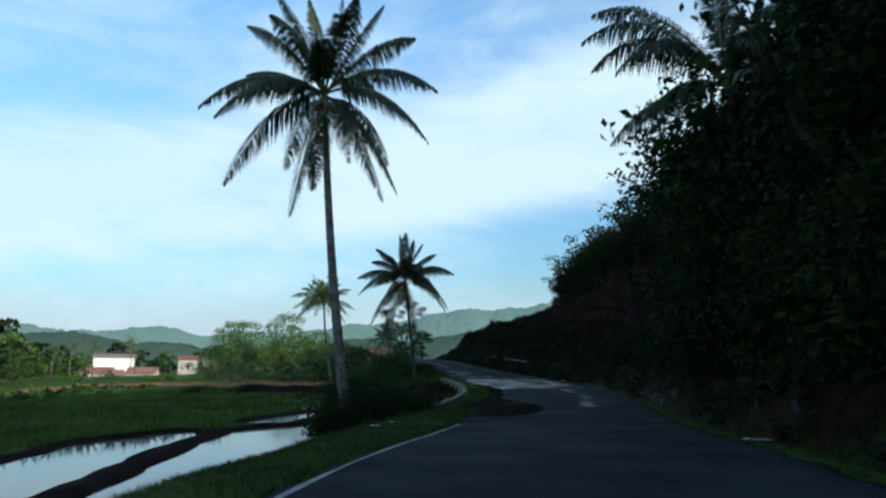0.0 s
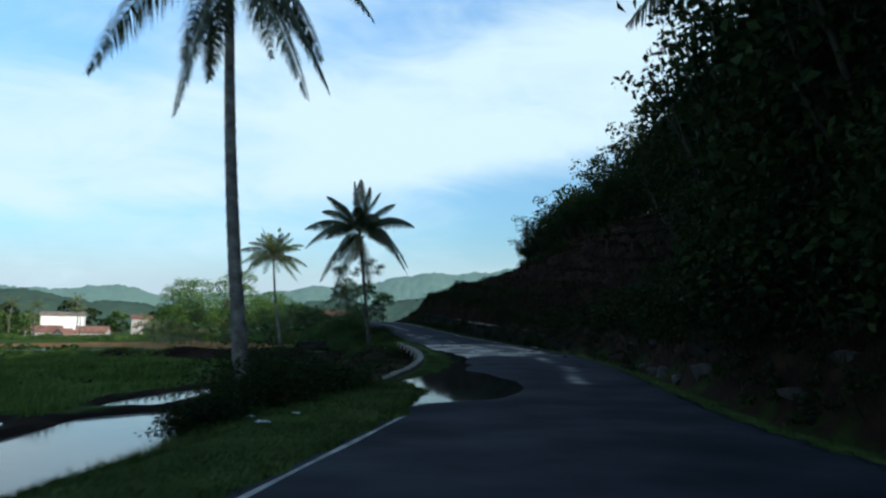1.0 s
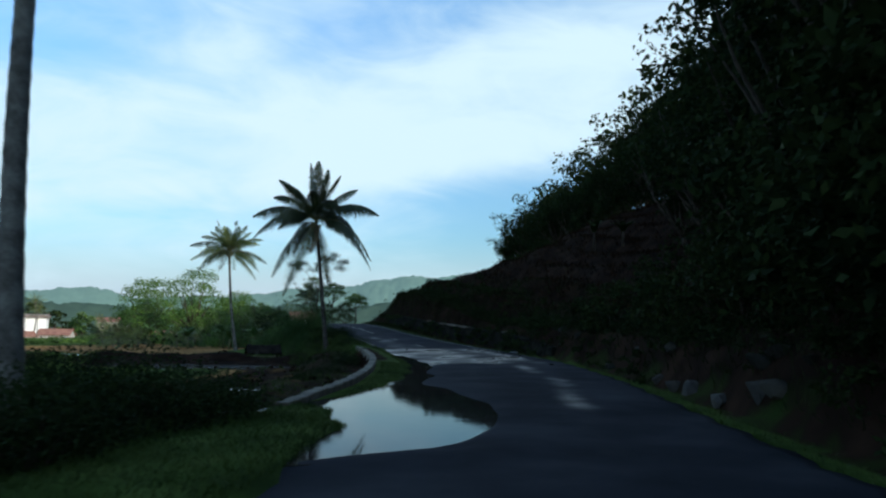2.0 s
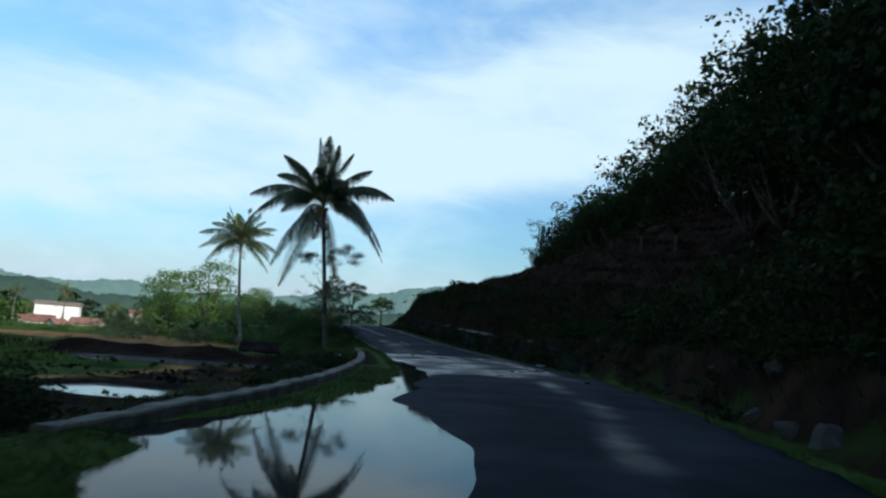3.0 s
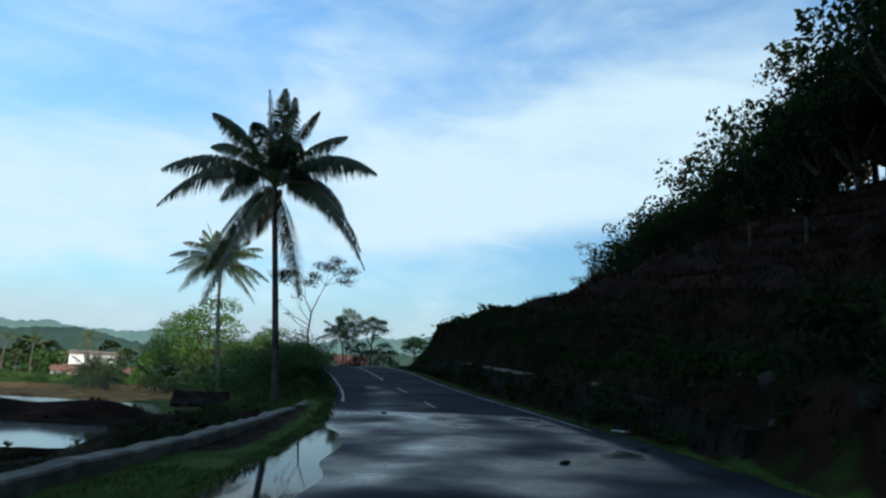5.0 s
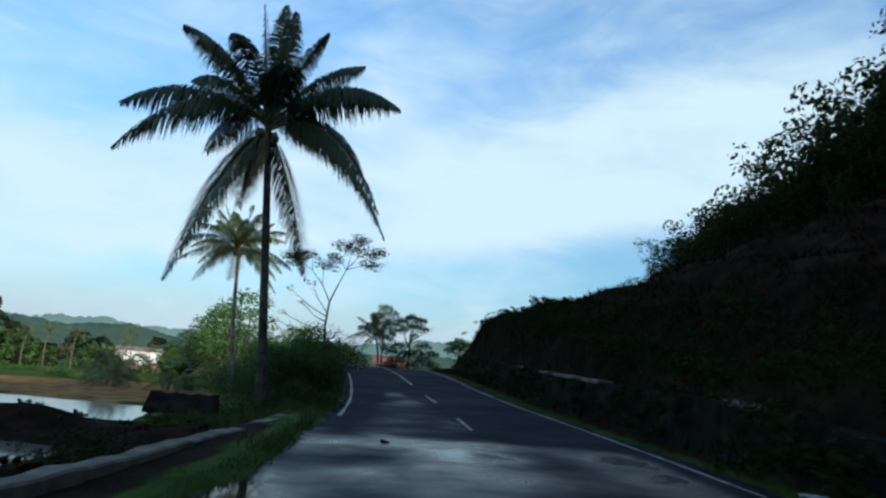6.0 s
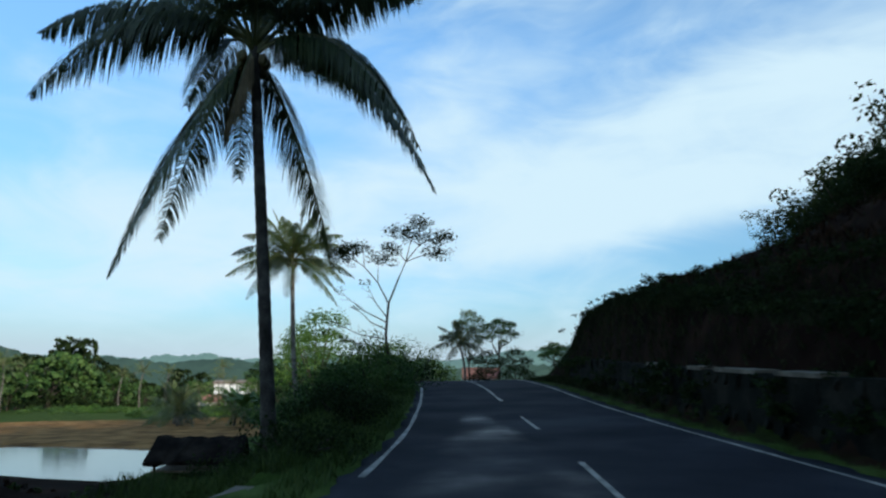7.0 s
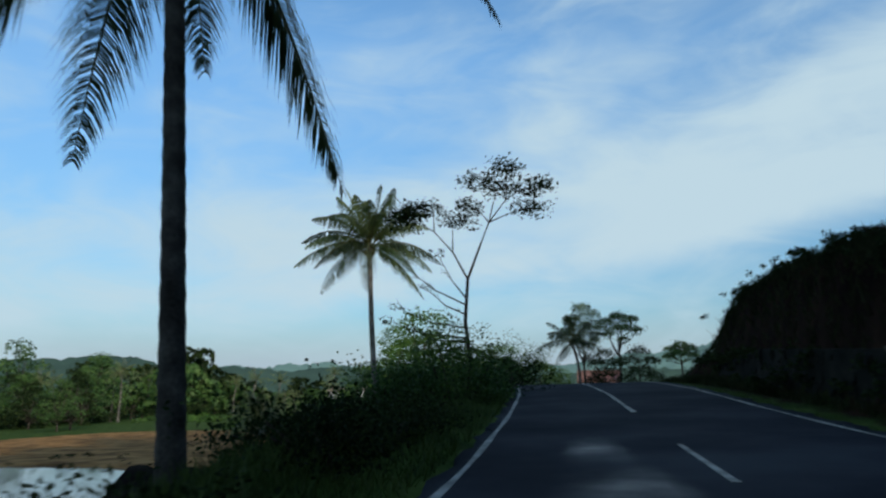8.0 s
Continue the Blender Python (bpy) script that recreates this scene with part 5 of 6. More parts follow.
def retaining_wall():
    """Stone wall along the foot of the bank, darkened for shade: mortar core, rough stones set in it, broken pale
    coping.
    """
    ys = np.arange(50.0, 92.0, 0.5)

    def face(y):
        return float(hill_foot(y)) + 0.95, float(ground_at(float(hill_foot(y)) + 0.6, y)), float(np.interp(y, [50, 60, 85, 92], [0.6, 1.15, 1.25, 0.6]))

    v, f = [], []
    for y in ys:
        x, z, h = face(y)
        v += [(x, y, z - 0.3), (x + 0.10, y, z + h), (x + 0.55, y, z + h), (x + 0.65, y, z - 0.3)]
    for i in range(len(ys) - 1):
        for k in range(3):
            f.append((4 * i + k, 4 * i + k + 1, 4 * i + k + 5, 4 * i + k + 4))
    f += [(0, 1, 2, 3), tuple(4 * (len(ys) - 1) + k for k in (3, 2, 1, 0))]
    w = new("wall_bank", mesh_data("wall_bank", v, f, SHADED_MASONRY))
    tagged(w, "stone retaining wall under the hillside, coloured dark for shade", "wall", kind="structure")
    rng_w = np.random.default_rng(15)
    shapes = [stone_mesh(s, SHADED_MASONRY) for s in (11, 12, 13)]
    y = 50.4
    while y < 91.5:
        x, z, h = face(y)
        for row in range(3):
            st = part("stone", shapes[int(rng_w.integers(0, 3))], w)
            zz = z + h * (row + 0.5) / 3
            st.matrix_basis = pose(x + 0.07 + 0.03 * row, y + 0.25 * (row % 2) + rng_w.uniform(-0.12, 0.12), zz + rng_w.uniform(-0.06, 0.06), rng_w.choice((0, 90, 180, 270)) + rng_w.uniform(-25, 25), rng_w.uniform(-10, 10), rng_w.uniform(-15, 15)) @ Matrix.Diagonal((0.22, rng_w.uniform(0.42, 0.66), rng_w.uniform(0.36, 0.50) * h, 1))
        y += 0.58
    for a, b in ((66.4, 67.9), (68.6, 70.6), (71.4, 72.3), (58.2, 59.4), (75.0, 76.1)):
        cv, cf = [], []
        for y in np.linspace(a, b, 5):
            x, z, h = face(y)
            cv += [(x + 0.05, y, z + h - 0.03), (x + 0.04, y, z + h + 0.055), (x + 0.5, y, z + h + 0.06), (x + 0.5, y, z + h - 0.03)]
        for i in range(4):
            for k in range(4):
                cf.append((4 * i + k, 4 * i + (k + 1) % 4, 4 * i + 4 + (k + 1) % 4, 4 * i + 4 + k))
        cf += [(3, 2, 1, 0), (16, 17, 18, 19)]
        part("coping", mesh_data("coping", cv, cf, CONCRETE), w, "broken pale concrete coping")


retaining_wall()


def field_hut(x, y):
    """A low open shelter: thatch on four poles."""
    z = ground_at(x, y)
    ob = empty("field_hut", x, y, z, "small open field shelter with dark thatched roof", "hut")
    w, d, eave, top = 1.35, 1.1, 0.45, 1.1
    rng_h = np.random.default_rng(3)
    v, f = [], []
    n = 14
    for i in range(n + 1):
        px = -w + 2 * w * i / n
        for k, (py, pz) in enumerate(((-d, eave), (-d * 0.5, (eave + top) / 2 + 0.06), (0, top), (d * 0.5, (eave + top) / 2 + 0.06), (d, eave), (d, eave - 0.12), (0, top - 0.15), (-d, eave - 0.12))):
            j = rng_h.uniform(-0.05, 0.05)
            v.append((px + j, py + (rng_h.uniform(-0.12, 0.06) if k in (0, 4, 5, 7) else 0), pz + j))
    for i in range(n):
        for k in range(8):
            f.append((8 * i + k, 8 * i + (k + 1) % 8, 8 * (i + 1) + (k + 1) % 8, 8 * (i + 1) + k))
    f += [tuple(range(8))[::-1], tuple(8 * n + k for k in range(8))]
    part("roof", mesh_data("roof", v, f, THATCH), ob)
    for px in (-1.15, 1.15):
        for py in (-0.85, 0.85):
            pv, pf = tube([(px, py, -0.2), (px + 0.03, py, 0.3), (px, py, eave + 0.1)], [0.05, 0.045, 0.04], 7)
            part("post", mesh_data("post", pv, pf, WOOD, smooth=True), ob)
    pv, pf = box(-1.2, 1.2, -0.95, 0.95, 0.12, 0.17)
    part("platform", mesh_data("platform", pv, pf, WOOD), ob)
    ob.matrix_basis = pose(x, y, z, 0, 0, 22)


field_hut(-12.6, 73.0)


# ---------------------------------------------------------------- village
def house(x, y, z, w, dpt, h, rise, turn, roof_mat, label, storeys=1, group="village houses", wall_mat=None):
    ob = empty("house", x, y, z, label, "house", group)
    ob.matrix_basis = pose(x, y, z, 0, 0, turn)
    v, f = box(-w / 2, w / 2, -dpt / 2, dpt / 2, min(-0.5, ground_at(x, y) - z - 0.3), h)
    part("wall", mesh_data("wall", v, f, wall_mat or PLASTER), ob)
    o, t = 0.6, 0.15
    a = [(-w / 2 - o, -dpt / 2 - o, h), (w / 2 + o, -dpt / 2 - o, h), (w / 2 + o, 0, h + rise), (-w / 2 - o, 0, h + rise), (w / 2 + o, dpt / 2 + o, h), (-w / 2 - o, dpt / 2 + o, h)]
    b = [(p[0], p[1], p[2] + t) for p in a]
    rf = [(0, 1, 2, 3), (3, 2, 4, 5), (6, 9, 8, 7), (9, 11, 10, 8), (0, 6, 7, 1), (5, 4, 10, 11), (1, 7, 8, 2), (2, 8, 10, 4), (0, 3, 9, 6), (3, 5, 11, 9)]
    part("roof", mesh_data("roof", a + b, rf, roof_mat), ob)
    gv = [(-w / 2, -dpt / 2, h), (-w / 2, dpt / 2, h), (-w / 2, 0, h + rise - 0.02), (w / 2, -dpt / 2, h), (w / 2, dpt / 2, h), (w / 2, 0, h + rise - 0.02)]
    part("gable", mesh_data("gable", gv, [(0, 2, 1), (3, 4, 5)], wall_mat or PLASTER), ob)
    n = max(2, int(w / 2.6))
    for s in range(storeys):
        for k in range(n):
            wx = -w / 2 + w * (k + 0.5) / n
            zz = 1.0 + s * h / storeys
            if s == 0 and k == n // 2:
                dv, df = box(wx - 0.45, wx + 0.45, -dpt / 2 - 0.05, -dpt / 2 + 0.05, 0.0, 2.05)
                part("door", mesh_data("door", dv, df, WOOD), ob)
                continue
            wv, wf, _ = join([box(wx - 0.5, wx + 0.5, -dpt / 2 - 0.06, -dpt / 2 + 0.02, zz + a, zz + a + 0.08) for a in (0.0, 0.92)]
                             + [box(wx + b - 0.04, wx + b + 0.04, -dpt / 2 - 0.058, -dpt / 2 + 0.02, zz + 0.08, zz + 0.92) for b in (-0.46, 0.0, 0.46)])
            window = part("window", mesh_data("window", wv, wf, PLASTER), ob)
            for b in (-0.42, 0.04):
                gv, gf = box(wx + b, wx + b + 0.38, -dpt / 2 - 0.02, -dpt / 2 + 0.01, zz + 0.08, zz + 0.92)
                part("pane", mesh_data("pane", gv, gf, GLASS_DARK), window)
    return ob


hall = house(-174, 326, -0.6, 17, 9, 4.6, 1.6, 22, ROOF_GREY, "large white plastered village building with a brown roof", 0)
hv, hf = box(-9.2, 9.2, -5.2, 5.2, 4.6, 5.6)
part("fascia", mesh_data("fascia", hv, hf, ROOF_GREY), hall, "deep brown eaves board")
house(-170, 308, -5.6, 9, 7, 2.4, 2.7, 18, ROOF_RED, "low village house with a brown-red clay roof", wall_mat=DULL_PLASTER)
house(-181, 315, -5.2, 6, 6, 2.2, 2.0, 30, ROOF_RED, "low village house with a brown-red clay roof", wall_mat=DULL_PLASTER)
house(-153, 312, -5.5, 12, 7, 2.4, 2.6, 8, ROOF_RED, "low village house with a brown-red clay roof", wall_mat=DULL_PLASTER)
house(-161, 304, -6.0, 6, 5, 2.2, 2.2, 70, ROOF_RED, "low village house with a brown-red clay roof", wall_mat=DULL_PLASTER)
house(-150, 352, -0.6, 9, 7, 3.6, 2.0, 25, ROOF_RED, "small pale village house with a red roof", wall_mat=DULL_PLASTER)
house(-140, 356, -0.4, 6, 6, 3.8, 1.0, 10, ROOF_GREY, "small white village house with a grey roof")
house(-232, 300, -3.0, 8, 6, 3.2, 2.2, 40, ROOF_RED, "low village house with a brown-red clay roof", wall_mat=DULL_PLASTER)
house(-43, 133, -2.8, 3.4, 3.2, 2.0, 1.4, 60, ROOF_RED, "small wooden hut with a red roof among the trees", wall_mat=WOOD)
house(-24.0, 156, 0.6, 4.4, 4, 2.6, 1.5, 15, ROOF_RED, "low roadside house with an orange clay roof")

# ---------------------------------------------------------------- woods, far trees
coarse_kinds = [lobed_tree(-150 - 12 * n, 255, 2.0, crown_lobes(620 + n, 13, w, h * 0.22, h * 0.9), 0.16, 560, 0.9, 620 + n, mt, "green tree in the far woods", 0.85, "wood_tree", "far woods")
                for n, (h, w, mt) in enumerate([(8, 3.6, LEAF_MID), (10, 4.0, LEAF_DARK_SHADED), (6.5, 3.4, LEAF_MID)])]
wood_kinds = [lobed_tree(-150 - 12 * n, 240, 1.8, crown_lobes(600 + n, 14, w, h * 0.2, h * 0.9), 0.15, cnt, 0.34, 600 + n, mt, "green tree in the sunlit woods", 0.85, "wood_tree", "valley woods")
              for n, (h, w, cnt, mt) in enumerate([(7.5, 3.3, 2200, LEAF_MID), (9.5, 3.8, 2400, LEAF_MID), (6, 3.0, 2000, LEAF_BRIGHT), (10.5, 3.6, 2400, LEAF_DARK_SHADED)])]
lush_kinds = [lobed_tree(-210 - 12 * n, 240, 2.4, crown_lobes(650 + n, 18, w, h * 0.22, h * 0.92), 0.25, cnt, 0.30, 650 + n, mt, "lush green tree with a rounded crown in the valley", 0.8, "wood_tree", "valley woods")
              for n, (h, w, cnt, mt) in enumerate([(11, 4.8, 4400, LEAF_BRIGHT), (8, 4.4, 3800, LEAF_MID)])]
wood_palm = coconut_palm((-120, 235, -0.8), (-120.4, 235, 8.0), 0.18, 0.12, crown(17, 16, 3.8), 41, "coconut palm standing in the sunlit woods", nuts=0, pairs=27, leaf=1.15, green=0.6)
young_palm = coconut_palm((-132, 240, -6.1), (-132.2, 240, -5.0), 0.16, 0.13, crown(19, 15, 3.3), 42, "young coconut palm with fronds spreading from the ground", nuts=0, bend=0.05, pairs=36, leaf=1.1, green=0.6)
rng = np.random.default_rng(23)
made = []


def before_village(x, y):
    """The open meadow across which the village is seen."""
    return 105 < y < 325 and -0.655 < x / y < -0.40 and not (y < 150 and x / y > -0.43)


def scatter(count, bands, kinds, palm_share=0.0, gap=3.2):
    for tries in range(count * 6):
        if count <= 0:
            return
        (x0, y0), (x1, y1), wid = bands[int(rng.integers(0, len(bands)))]
        s = rng.random()
        px, py = x0 + (x1 - x0) * s + rng.normal(0, wid), y0 + (y1 - y0) * s + rng.normal(0, wid)
        if px > float(road_left(py)) - 6 or before_village(px, py) or any((px - a) ** 2 + (py - b) ** 2 < gap * gap for a, b in made):
            continue
        made.append((px, py))
        count -= 1
        e = float(road_left(py)) - px
        z = ground_at(px, py) - 0.2
        k = rng.choice((0.6, 0.8, 1.0, 1.3)) * rng.uniform(0.85, 1.15) * (1.0 if py < 150 else 1.45)
        src = wood_palm if rng.random() < palm_share else kinds[int(rng.integers(0, len(kinds)))]
        k = min(k, 1.0) if src is wood_palm else k
        copy_thing(src, pose(px, py, z, 0, 0, rng.uniform(0, 360)) @ Matrix.Diagonal((k, k, k, 1)))


for tx, ty, k, n in ((-56, 163, 1.15, 0), (-50, 168, 1.1, 1), (-63, 172, 1.2, 0), (-46, 156, 0.9, 1), (-44, 172, 1.2, 1), (-36, 150, 0.9, 0), (-33, 160, 1.0, 1), (-37, 129, 1.1, 0), (-31, 124, 0.7, 1), (-46, 134, 0.85, 1), (-27, 121, 0.6, 0),
                     (-29, 140, 0.6, 1), (-40, 138, 0.55, 0), (-48, 140, 0.6, 1), (-38, 128, 0.42, 1), (-46, 130, 0.4, 0), (-53, 134, 0.45, 1), (-34, 122, 0.38, 0), (-29, 118, 0.36, 1), (-25, 108, 0.34, 0)):
    copy_thing(lush_kinds[n], pose(tx, ty, ground_at(tx, ty) - 0.3, 0, 0, 40 * n + tx) @ Matrix.Diagonal((k, k, k, 1)))
    made.append((tx, ty))
for tx, ty, k in ((-38.5, 106, 1.0), (-27, 112, 0.9), (-24, 116, 1.1), (-45, 116, 1.0), (-33.7, 100, 0.8), (-29.5, 101, 0.7), (-36.5, 104, 0.9), (-20, 112, 1.0), (-30, 109, 0.8), (-41, 110, 0.8)):
    copy_thing(young_palm, pose(tx, ty, ground_at(tx, ty) - 0.1, 0, 0, tx * 7) @ Matrix.Diagonal((k, k, k, 1)))
for tx, ty, k in ((-61, 149, 0.45), (-49, 124, 0.35)):
    copy_thing(wood_palm, pose(tx, ty, ground_at(tx, ty) - 0.2, 0, 0, tx * 7) @ Matrix.Diagonal((k, k, k, 1)))
for tx, ty, k in ((-124, 198, 0.9), (-120.5, 201, 1.0), (-116, 205, 0.95), (-136, 190, 1.0), (-131, 193, 0.8), (-142, 188, 1.1), (-110, 218, 0.9)):
    copy_thing(wood_palm, pose(tx, ty, ground_at(tx, ty) - 0.2, 0, 0, tx * 7) @ Matrix.Diagonal((k, k, k, 1)))
scatter(60, [((-130, 185), (-180, 290), 6.0), ((-150, 180), (-230, 310), 9.0)], coarse_kinds, 0.12, 4.5)
scatter(46, [((-150, 205), (-230, 235), 9.0), ((-180, 250), (-300, 300), 12.0), ((-240, 330), (-330, 350), 10.0)], coarse_kinds, 0.15, 5.0)
scatter(26, [((-95, 110), (-150, 180), 8.0)], wood_kinds, 0.2, 5)
scatter(70, [((-110, 356), (-330, 372), 9), ((-110, 400), (-400, 420), 16)], coarse_kinds, 0.1, 6)
scatter(24, [((-60, 200), (-120, 330), 9.0)], wood_kinds, 0.15, 5)
scatter(22, [((-26, 130), (-36, 190), 5.0)], wood_kinds, 0.15, 4.5)


bushes, far_bushes = [], []
for k in range(150):
    u, side = rng.random(), rng.normal(0, 1)
    (x0, y0), (x1, y1), wid = (((-22, 103), (-42, 128), 3.0), ((-36, 128), (-74, 165), 4.5), ((-68, 152), (-112, 186), 5.0))[k % 3]
    bx, by = x0 + (x1 - x0) * u + side * wid, y0 + (y1 - y0) * u + rng.normal(0, wid)
    if bx < float(road_left(by)) - 3 and not before_village(bx, by):
        bushes.append((bx, by, ground_at(bx, by) - 0.2, rng.uniform(1.6, 3.6), rng.uniform(0.7, 2.3)))
for k in range(130):
    (x0, y0), (x1, y1), wid = (((-122, 178), (-178, 285), 5.0), ((-95, 112), (-150, 180), 6.0), ((-60, 190), (-120, 300), 7.0))[k % 3]
    u = rng.random()
    bx, by = x0 + (x1 - x0) * u + rng.normal(0, wid), y0 + (y1 - y0) * u + rng.normal(0, wid)
    if not before_village(bx, by):
        far_bushes.append((bx, by, ground_at(bx, by) - 0.2, rng.uniform(4, 7), rng.uniform(2.0, 4.5)))
for k in range(70):
    u = rng.random()
    bx, by = -46 - 70 * u + rng.normal(0, 2.5), 124 + 44 * u + rng.normal(0, 3.0)
    bushes.append((bx, by, ground_at(bx, by) - 0.1, rng.uniform(1.5, 3.0), rng.uniform(0.4, 1.0)))
undergrowth("valley_bushes", bushes[::2], 0.22, 24000, LEAF_MID, "lush green bushes and saplings filling the valley edge", 82)
undergrowth("valley_bushes", bushes[1::2], 0.22, 22000, LEAF_BRIGHT, "bright young bushes and saplings filling the valley edge", 83)
undergrowth("woods_undergrowth", far_bushes, 0.6, 26000, LEAF_DARK_SHADED, "dark undergrowth at the foot of the sunlit woods", 84)
for n, (tx, ty, h) in enumerate(((-27.5, 99, 3.0), (-24.5, 103, 3.4), (-29.5, 104, 2.8), (-22.5, 98.5, 2.6), (-26, 106.5, 3.2), (-33, 106, 2.6), (-18.5, 93.5, 2.8), (-38, 114, 3.2))):
    banana_plant(tx, ty, ground_at(tx, ty) - 0.1, h, 640 + n, "banana plant with broad light green leaves among bushes")


def ridge(name, points, base, mat, label, tree, seed):
    """A far wooded range with real depth: a slope of many bumps, each the size of a tree's crown."""
    rng_r = np.random.default_rng(seed)
    way = np.array(points, float)
    run = np.concatenate([[0], np.cumsum(np.hypot(*np.diff(way[:, :2], axis=0).T))])
    fine = np.arange(0, run[-1], tree * 0.55)
    x, y, h = (np.interp(fine, run, way[:, i]) for i in range(3))
    h = h + 3.0 * np.sin(fine / 37.0 + seed) + 2.0 * np.sin(fine / 15.0 + 2 * seed)
    rows = 26
    k = np.linspace(0, 1.25, rows)
    rise = np.where(k <= 1, np.sin(np.clip(k, 0, 1) * math.pi / 2) ** 1.1, 1 - (k - 1) * 1.6)
    out = np.stack([x, y], 1) / np.hypot(x, y)[:, None]
    px = x[:, None] + out[:, :1] * h[:, None] * 3.0 * (k - 1)
    py = y[:, None] + out[:, 1:] * h[:, None] * 3.0 * (k - 1)
    jut = rng_r.uniform(-0.35, 0.65, px.shape) * tree * 0.55 * (k > 0.05)
    pz = base + h[:, None] * rise + jut
    v = np.stack([px, py, pz], -1).reshape(-1, 3)
    i = (np.arange(len(fine) - 1)[:, None] * rows + np.arange(rows - 1)).ravel()
    me = fast_mesh(name, v, np.stack([i, i + rows, i + rows + 1, i + 1], 1), mat)
    tagged(new(name, me), label, "hills", kind="structure")


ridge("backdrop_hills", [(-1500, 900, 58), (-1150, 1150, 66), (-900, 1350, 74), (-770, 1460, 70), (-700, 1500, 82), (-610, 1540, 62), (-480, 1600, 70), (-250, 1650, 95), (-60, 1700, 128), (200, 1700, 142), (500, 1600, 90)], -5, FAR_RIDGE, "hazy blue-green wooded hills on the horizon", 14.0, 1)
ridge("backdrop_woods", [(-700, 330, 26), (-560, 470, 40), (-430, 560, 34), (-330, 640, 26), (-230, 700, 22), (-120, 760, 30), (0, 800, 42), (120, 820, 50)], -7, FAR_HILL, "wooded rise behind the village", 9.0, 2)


# ---------------------------------------------------------------- grass and small things
def grass_strip(rng_g, rows):
    """Places and heights of blades along the road: rows of count, y0, y1, nearest and farthest distance from its edge, right side or not, lowest and highest."""
    xs, ys, hs = [], [], []
    for count, y0, y1, d0, d1, right, h0, h1 in rows:
        y, d = rng_g.uniform(y0, y1, count), rng_g.uniform(d0, d1, count)
        xs.append(road_right(y) + d if right else road_left(y) - d)
        ys.append(y)
        hs.append(rng_g.uniform(h0, h1, count))
    return np.concatenate(xs), np.concatenate(ys), np.concatenate(hs)


def blades(rng_g, x, y, h, wide, name, mat, label):
    """Uncountable upright blades, one leaning triangle each."""
    n = len(x)
    z = ground_z(x, y) - 0.02
    a, w = rng_g.uniform(0, 2 * math.pi, n), h * wide + 0.006
    c, k = np.cos(a) * w, np.sin(a) * w
    lean = rng_g.normal(0, 0.42, (n, 2)) * h[:, None]
    v = np.stack([np.stack([x - c, y - k, z], 1), np.stack([x + c, y + k, z], 1), np.stack([x + lean[:, 0], y + lean[:, 1], z + h], 1)], 1).reshape(-1, 3)
    tagged(new(name, fast_mesh(name, v, np.arange(3 * n).reshape(-1, 3), mat)), label, "grass", kind="stuff")


def grass_field():
    """Blades on the verges, the flooded edge and the knoll."""
    rng_g = np.random.default_rng(4)
    x, y, h = grass_strip(rng_g, [
        (70000, -2, 27, 0.08, 3.6, False, 0.03, 0.10), (14000, 2, 30, 2.8, 4.2, False, 0.10, 0.28), (34000, 26, 57, 0.0, 2.3, False, 0.03, 0.11),
        (20000, 55, 95, 0.2, 2.4, False, 0.06, 0.24), (14000, 60, 84, 0.9, 4.2, False, 0.10, 0.32), (7000, 28, 52, 2.2, 5.5, False, 0.05, 0.14),
        (9000, 50, 68, 2.2, 5.0, False, 0.05, 0.16), (16000, 62, 82, 1.0, 5.5, False, 0.12, 0.34), (18000, 0, 95, 0.15, 1.0, True, 0.03, 0.10)])
    keep = ~((y > 30) & (y < 62) & (np.abs(x - wall_line(y)) < 0.35))
    for corners, level in PLOTS:
        keep &= inside(x, y, corners) < 0.1
    keep &= ~((y > 46) & (y < 61) & (road_left(y) - x > 0.5) & (x < road_left(y)) & (rng_g.random(len(x)) < 0.92))
    keep &= ~((y > 21.4) & (y < 58) & (x > wall_line(y) - 0.3) & (x < road_left(y)) & (ground_z(x, y) < water_level(y) - 0.015))
    blades(rng_g, x[keep], y[keep], h[keep], 0.035, "grass", GRASS, "short green grass and weeds along the verges")


def hill_grass():
    """Coarse tufts on the cut bank and the slope above it, darkened for shade."""
    rng_g = np.random.default_rng(14)
    x, y, h = grass_strip(rng_g, [(22000, 5, 95, 1.2, 4.5, True, 0.10, 0.34), (22000, 55, 104, 1.6, 8.0, True, 0.08, 0.28), (10000, 74, 98, 1.2, 3.4, True, 0.15, 0.40), (9000, 45, 110, 4, 18, True, 0.10, 0.30)])
    blades(rng_g, x, y, h, 0.05, "hill_grass", SHADED_HILL_GRASS, "coarse grass coloured dark for the hillside's shade")


grass_field()
hill_grass()


def crop_field():
    """Knee-high rows of green crop and weeds on the flat fields."""
    rng_g = np.random.default_rng(6)
    n = 40000
    x, y = rng_g.uniform(-70, -7, n), rng_g.uniform(2, 105, n)
    e = road_left(y) - x
    keep = (e > 6.5) & ((x < -30) | (y < 4)) & (soil_amount(x, y) < 0.4) & ~((x > -12.5) & (y > 5) & (y < 32)) & ~((x < -8) & (x > -36) & (y > 60) & (y < 82) & (x < -0.45 * (y - 60) - 6))
    x, y = x[keep], y[keep]
    n = len(x)
    h = rng_g.uniform(0.25, 0.6, n)
    z = ground_z(x, y)
    pts = np.stack([x, y, z + h * 0.5], 1)
    lv, lf = leaves(rng_g, pts, 0.28, n * 2, 0.34, 0.1, 1.0)
    tagged(new("crop", fast_mesh("crop", lv, lf, LEAF_MID)), "green crop and weeds covering the flat fields", "crop", kind="stuff")


crop_field()


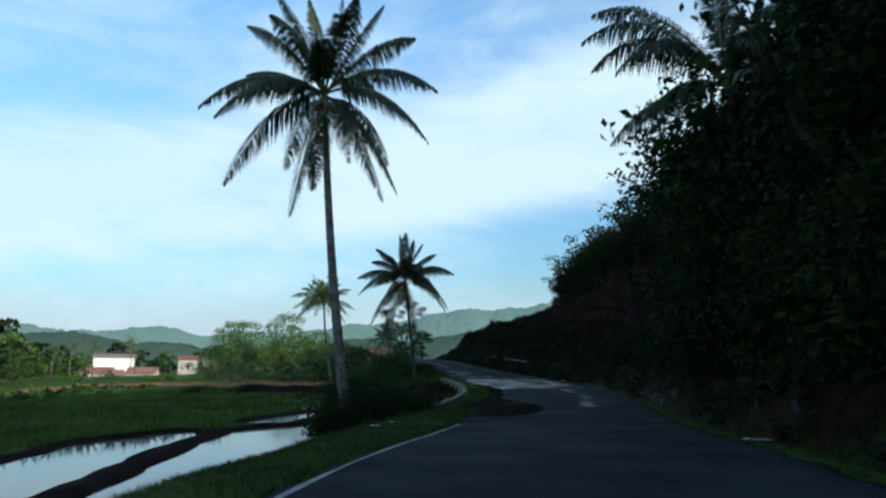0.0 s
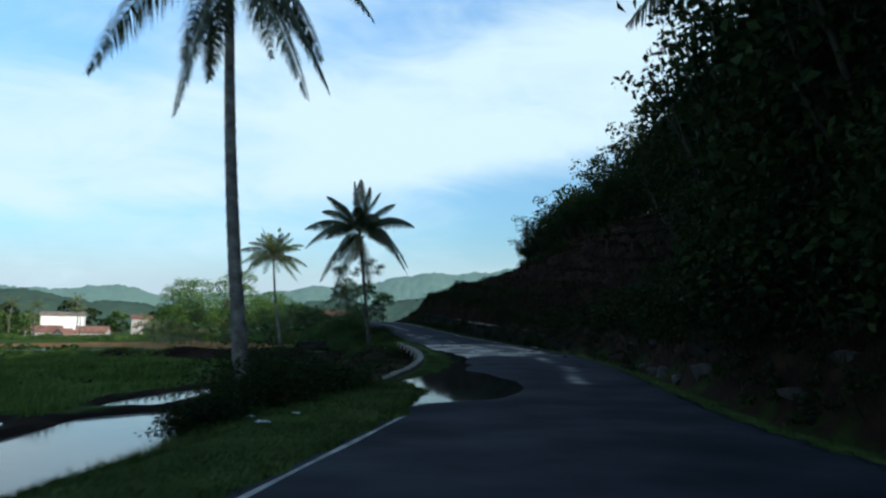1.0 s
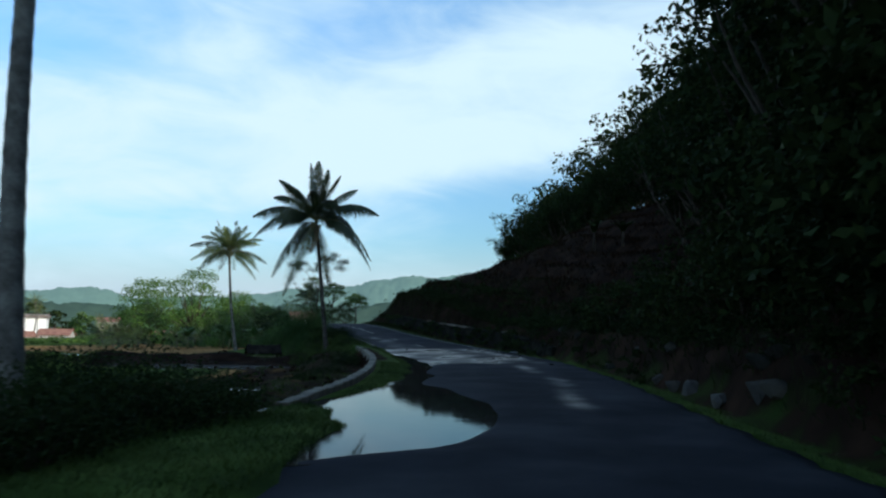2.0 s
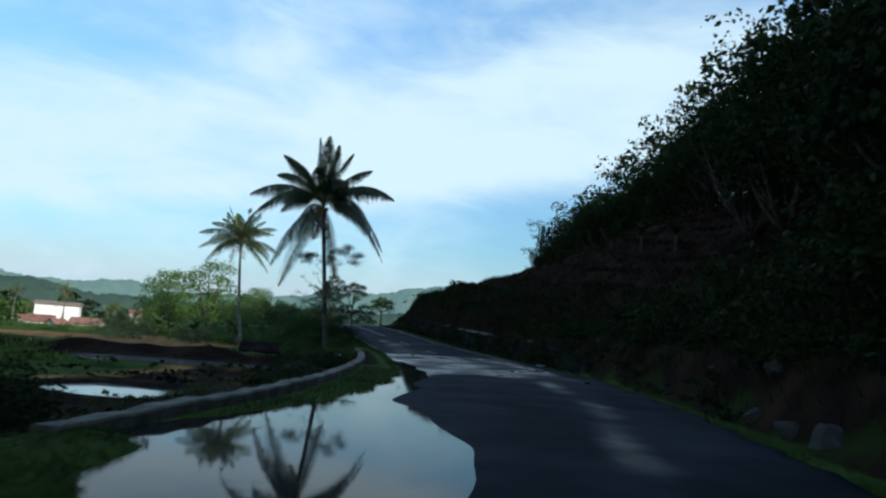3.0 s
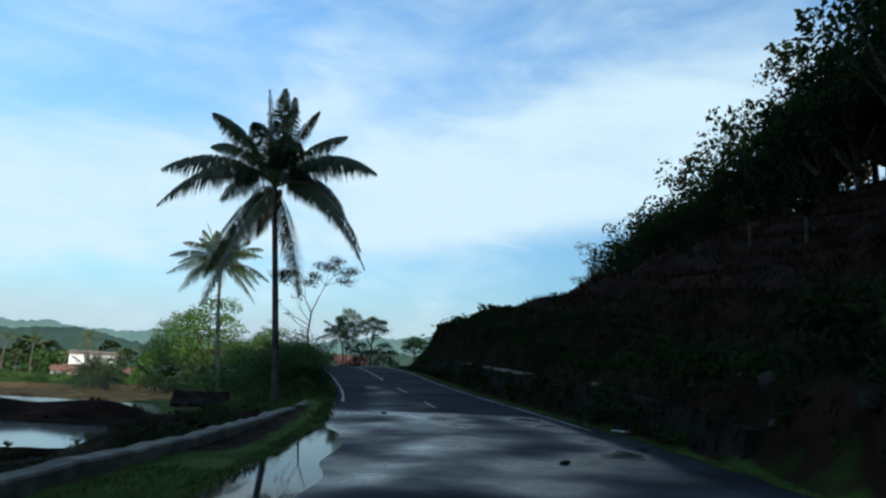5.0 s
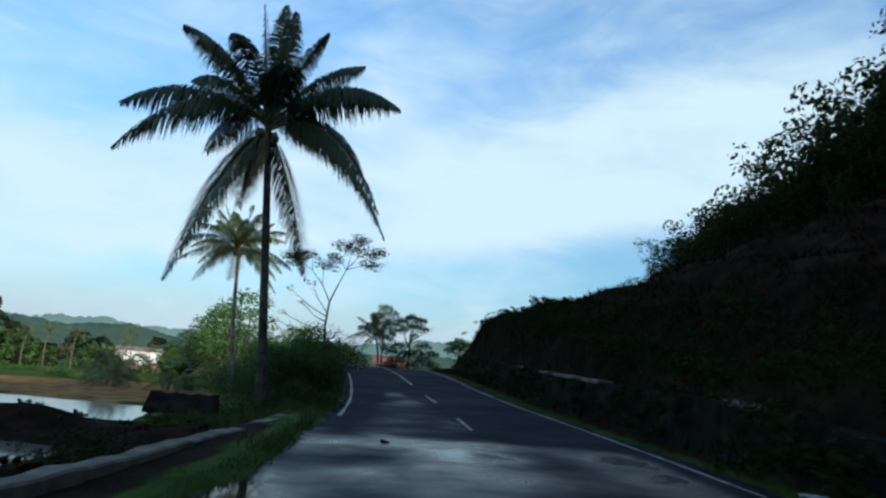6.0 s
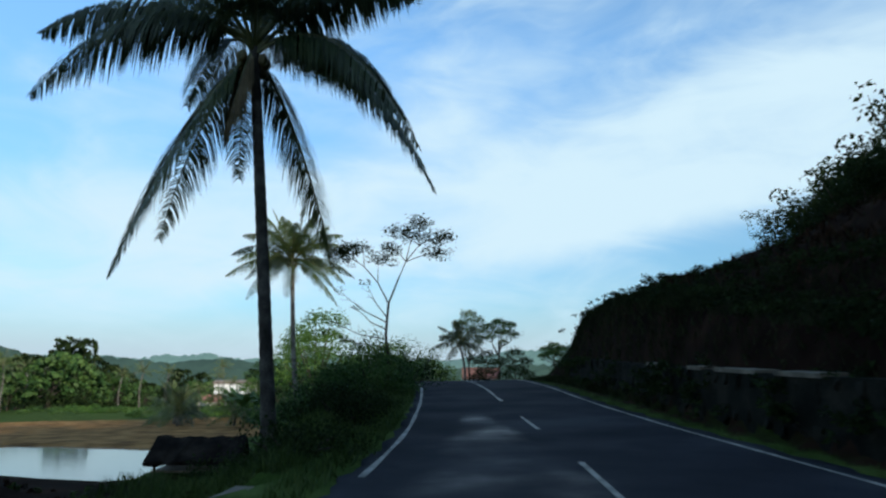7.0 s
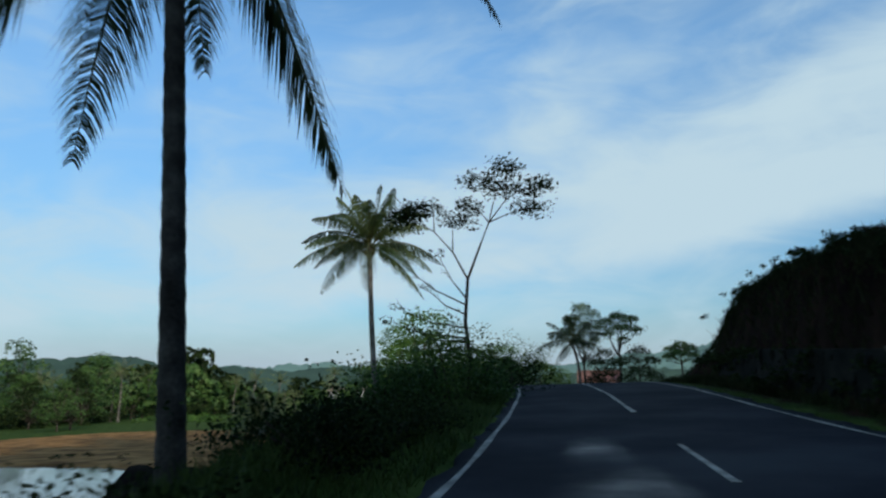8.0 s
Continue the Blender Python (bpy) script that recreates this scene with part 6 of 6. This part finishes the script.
def meadow():
    """Grass on the flat field beyond the paddies, coloured bright as if lit."""
    rng_g = np.random.default_rng(8)
    n = 170000
    x, y = rng_g.uniform(-46, -8.5, n), 4 + 62 * rng_g.random(n) ** 0.8
    keep = (road_left(y) - x > 6.5) & ((y < 34) | (x < -11)) & (rng_g.random(n) < 0.75 + 0.35 * wobble(x, y, 2.2, 1.0)) & ~((y > 46) & (x > -22))
    for corners, level in PLOTS:
        keep &= inside(x, y, corners) < -0.35
    x, y = x[keep], y[keep]
    h = rng_g.uniform(0.10, 0.30, len(x)) * (1 + 0.3 * wobble(x, y, 1.3, 2.0))
    blades(rng_g, x, y, h, 0.11, "meadow_grass", LIT_MEADOW, "green grass on the flat field past the paddies, coloured bright as lit")


meadow()


def dry_weeds():
    """Withered weeds in ragged rows along the terraces of the slope."""
    rng_g = np.random.default_rng(12)
    n = 42000
    y = rng_g.uniform(36, 112, n)
    d = rng_g.uniform(4.0, 26, n)
    x = hill_foot(y) + d
    keep = rng_g.random(n) < 0.35 + 0.65 * (wobble(x * 1.5, y, 1.6, 2.0) > -0.1)
    x, y = x[keep], y[keep]
    n = len(x)
    z, h = ground_z(x, y) - 0.03, rng_g.uniform(0.1, 0.42, n)
    a, w = rng_g.uniform(0, 2 * math.pi, n), h * 0.10 + 0.02
    c, k = np.cos(a) * w, np.sin(a) * w
    lean = rng_g.normal(0, 0.5, (n, 2)) * h[:, None]
    v = np.stack([np.stack([x - c, y - k, z], 1), np.stack([x + c, y + k, z], 1), np.stack([x + lean[:, 0], y + lean[:, 1], z + h], 1)], 1).reshape(-1, 3)
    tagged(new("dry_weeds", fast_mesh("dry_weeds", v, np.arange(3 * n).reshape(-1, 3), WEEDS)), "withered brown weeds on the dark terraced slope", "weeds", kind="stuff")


dry_weeds()
rng_f = np.random.default_rng(31)
tufts = []
for k in range(420):
    tx, ty = rng_f.uniform(-15, -2), rng_f.uniform(29, 69)
    if tx < float(wall_line(ty)) - 0.6 and all(inside(np.array([tx]), np.array([ty]), c)[0] < -0.5 for c, _ in PLOTS):
        tufts.append((tx, ty, ground_at(tx, ty), rng_f.uniform(0.3, 0.9), rng_f.uniform(0.05, 0.16)))
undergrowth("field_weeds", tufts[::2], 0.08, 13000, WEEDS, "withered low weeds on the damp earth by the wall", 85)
undergrowth("field_weeds", tufts[1::2], 0.08, 9000, GRASS, "low green weeds on the damp earth by the wall", 86)


def litter(x, y, w, d, seed):
    rng_l = np.random.default_rng(seed)
    n = 6
    v, f = [], []
    for i in range(n + 1):
        for k in range(n + 1):
            v.append(((i / n - 0.5) * w * (1 + 0.2 * rng_l.uniform(-1, 1)), (k / n - 0.5) * d * (1 + 0.4 * rng_l.uniform(-1, 1)), 0.02 + 0.30 * d * rng_l.random()))
    for i in range(n):
        for k in range(n):
            o = i * (n + 1) + k
            f.append((o, o + 1, o + n + 2, o + n + 1))
    ob = new("plastic_litter", mesh_data("plastic_litter", v, f, LITTER, smooth=True))
    ob.matrix_basis = pose(x, y, ground_at(x, y), 0, 0, rng_l.uniform(0, 180))
    return tagged(ob, "crumpled pale plastic litter lying in the grass", "litter", "litter")


litter(-3.0, 19.2, 0.24, 0.15, 1)
litter(-2.7, 20.4, 0.18, 0.12, 2)
litter(-3.4, 20.0, 0.14, 0.1, 7)
litter(-4.6, 60.0, 0.35, 0.2, 3)
litter(5.4, 14.5, 0.5, 0.22, 4)
litter(5.9, 55.6, 0.42, 0.25, 5)
litter(-3.6, 66.0, 0.3, 0.2, 6)


for sx, sy, k in ((4.0, 48.4, 0.17), (-0.4, 57.6, 0.16), (6.1, 44.2, 0.2), (5.6, 51.0, 0.18)):
    ob = new("loose_stone", stones[0])
    ob.matrix_basis = pose(sx, sy, (float(road_z(np.array([sx]), np.array([sy]))[0]) if sx < float(road_right(sy)) else ground_at(sx, sy)) + 0.12 * k, 8, 5, sx * 60) @ Matrix.Diagonal((k * 1.5, k, k * 0.5, 1))
    tagged(ob, "loose dark stone lying on the wet road", "stone", "loose stones")
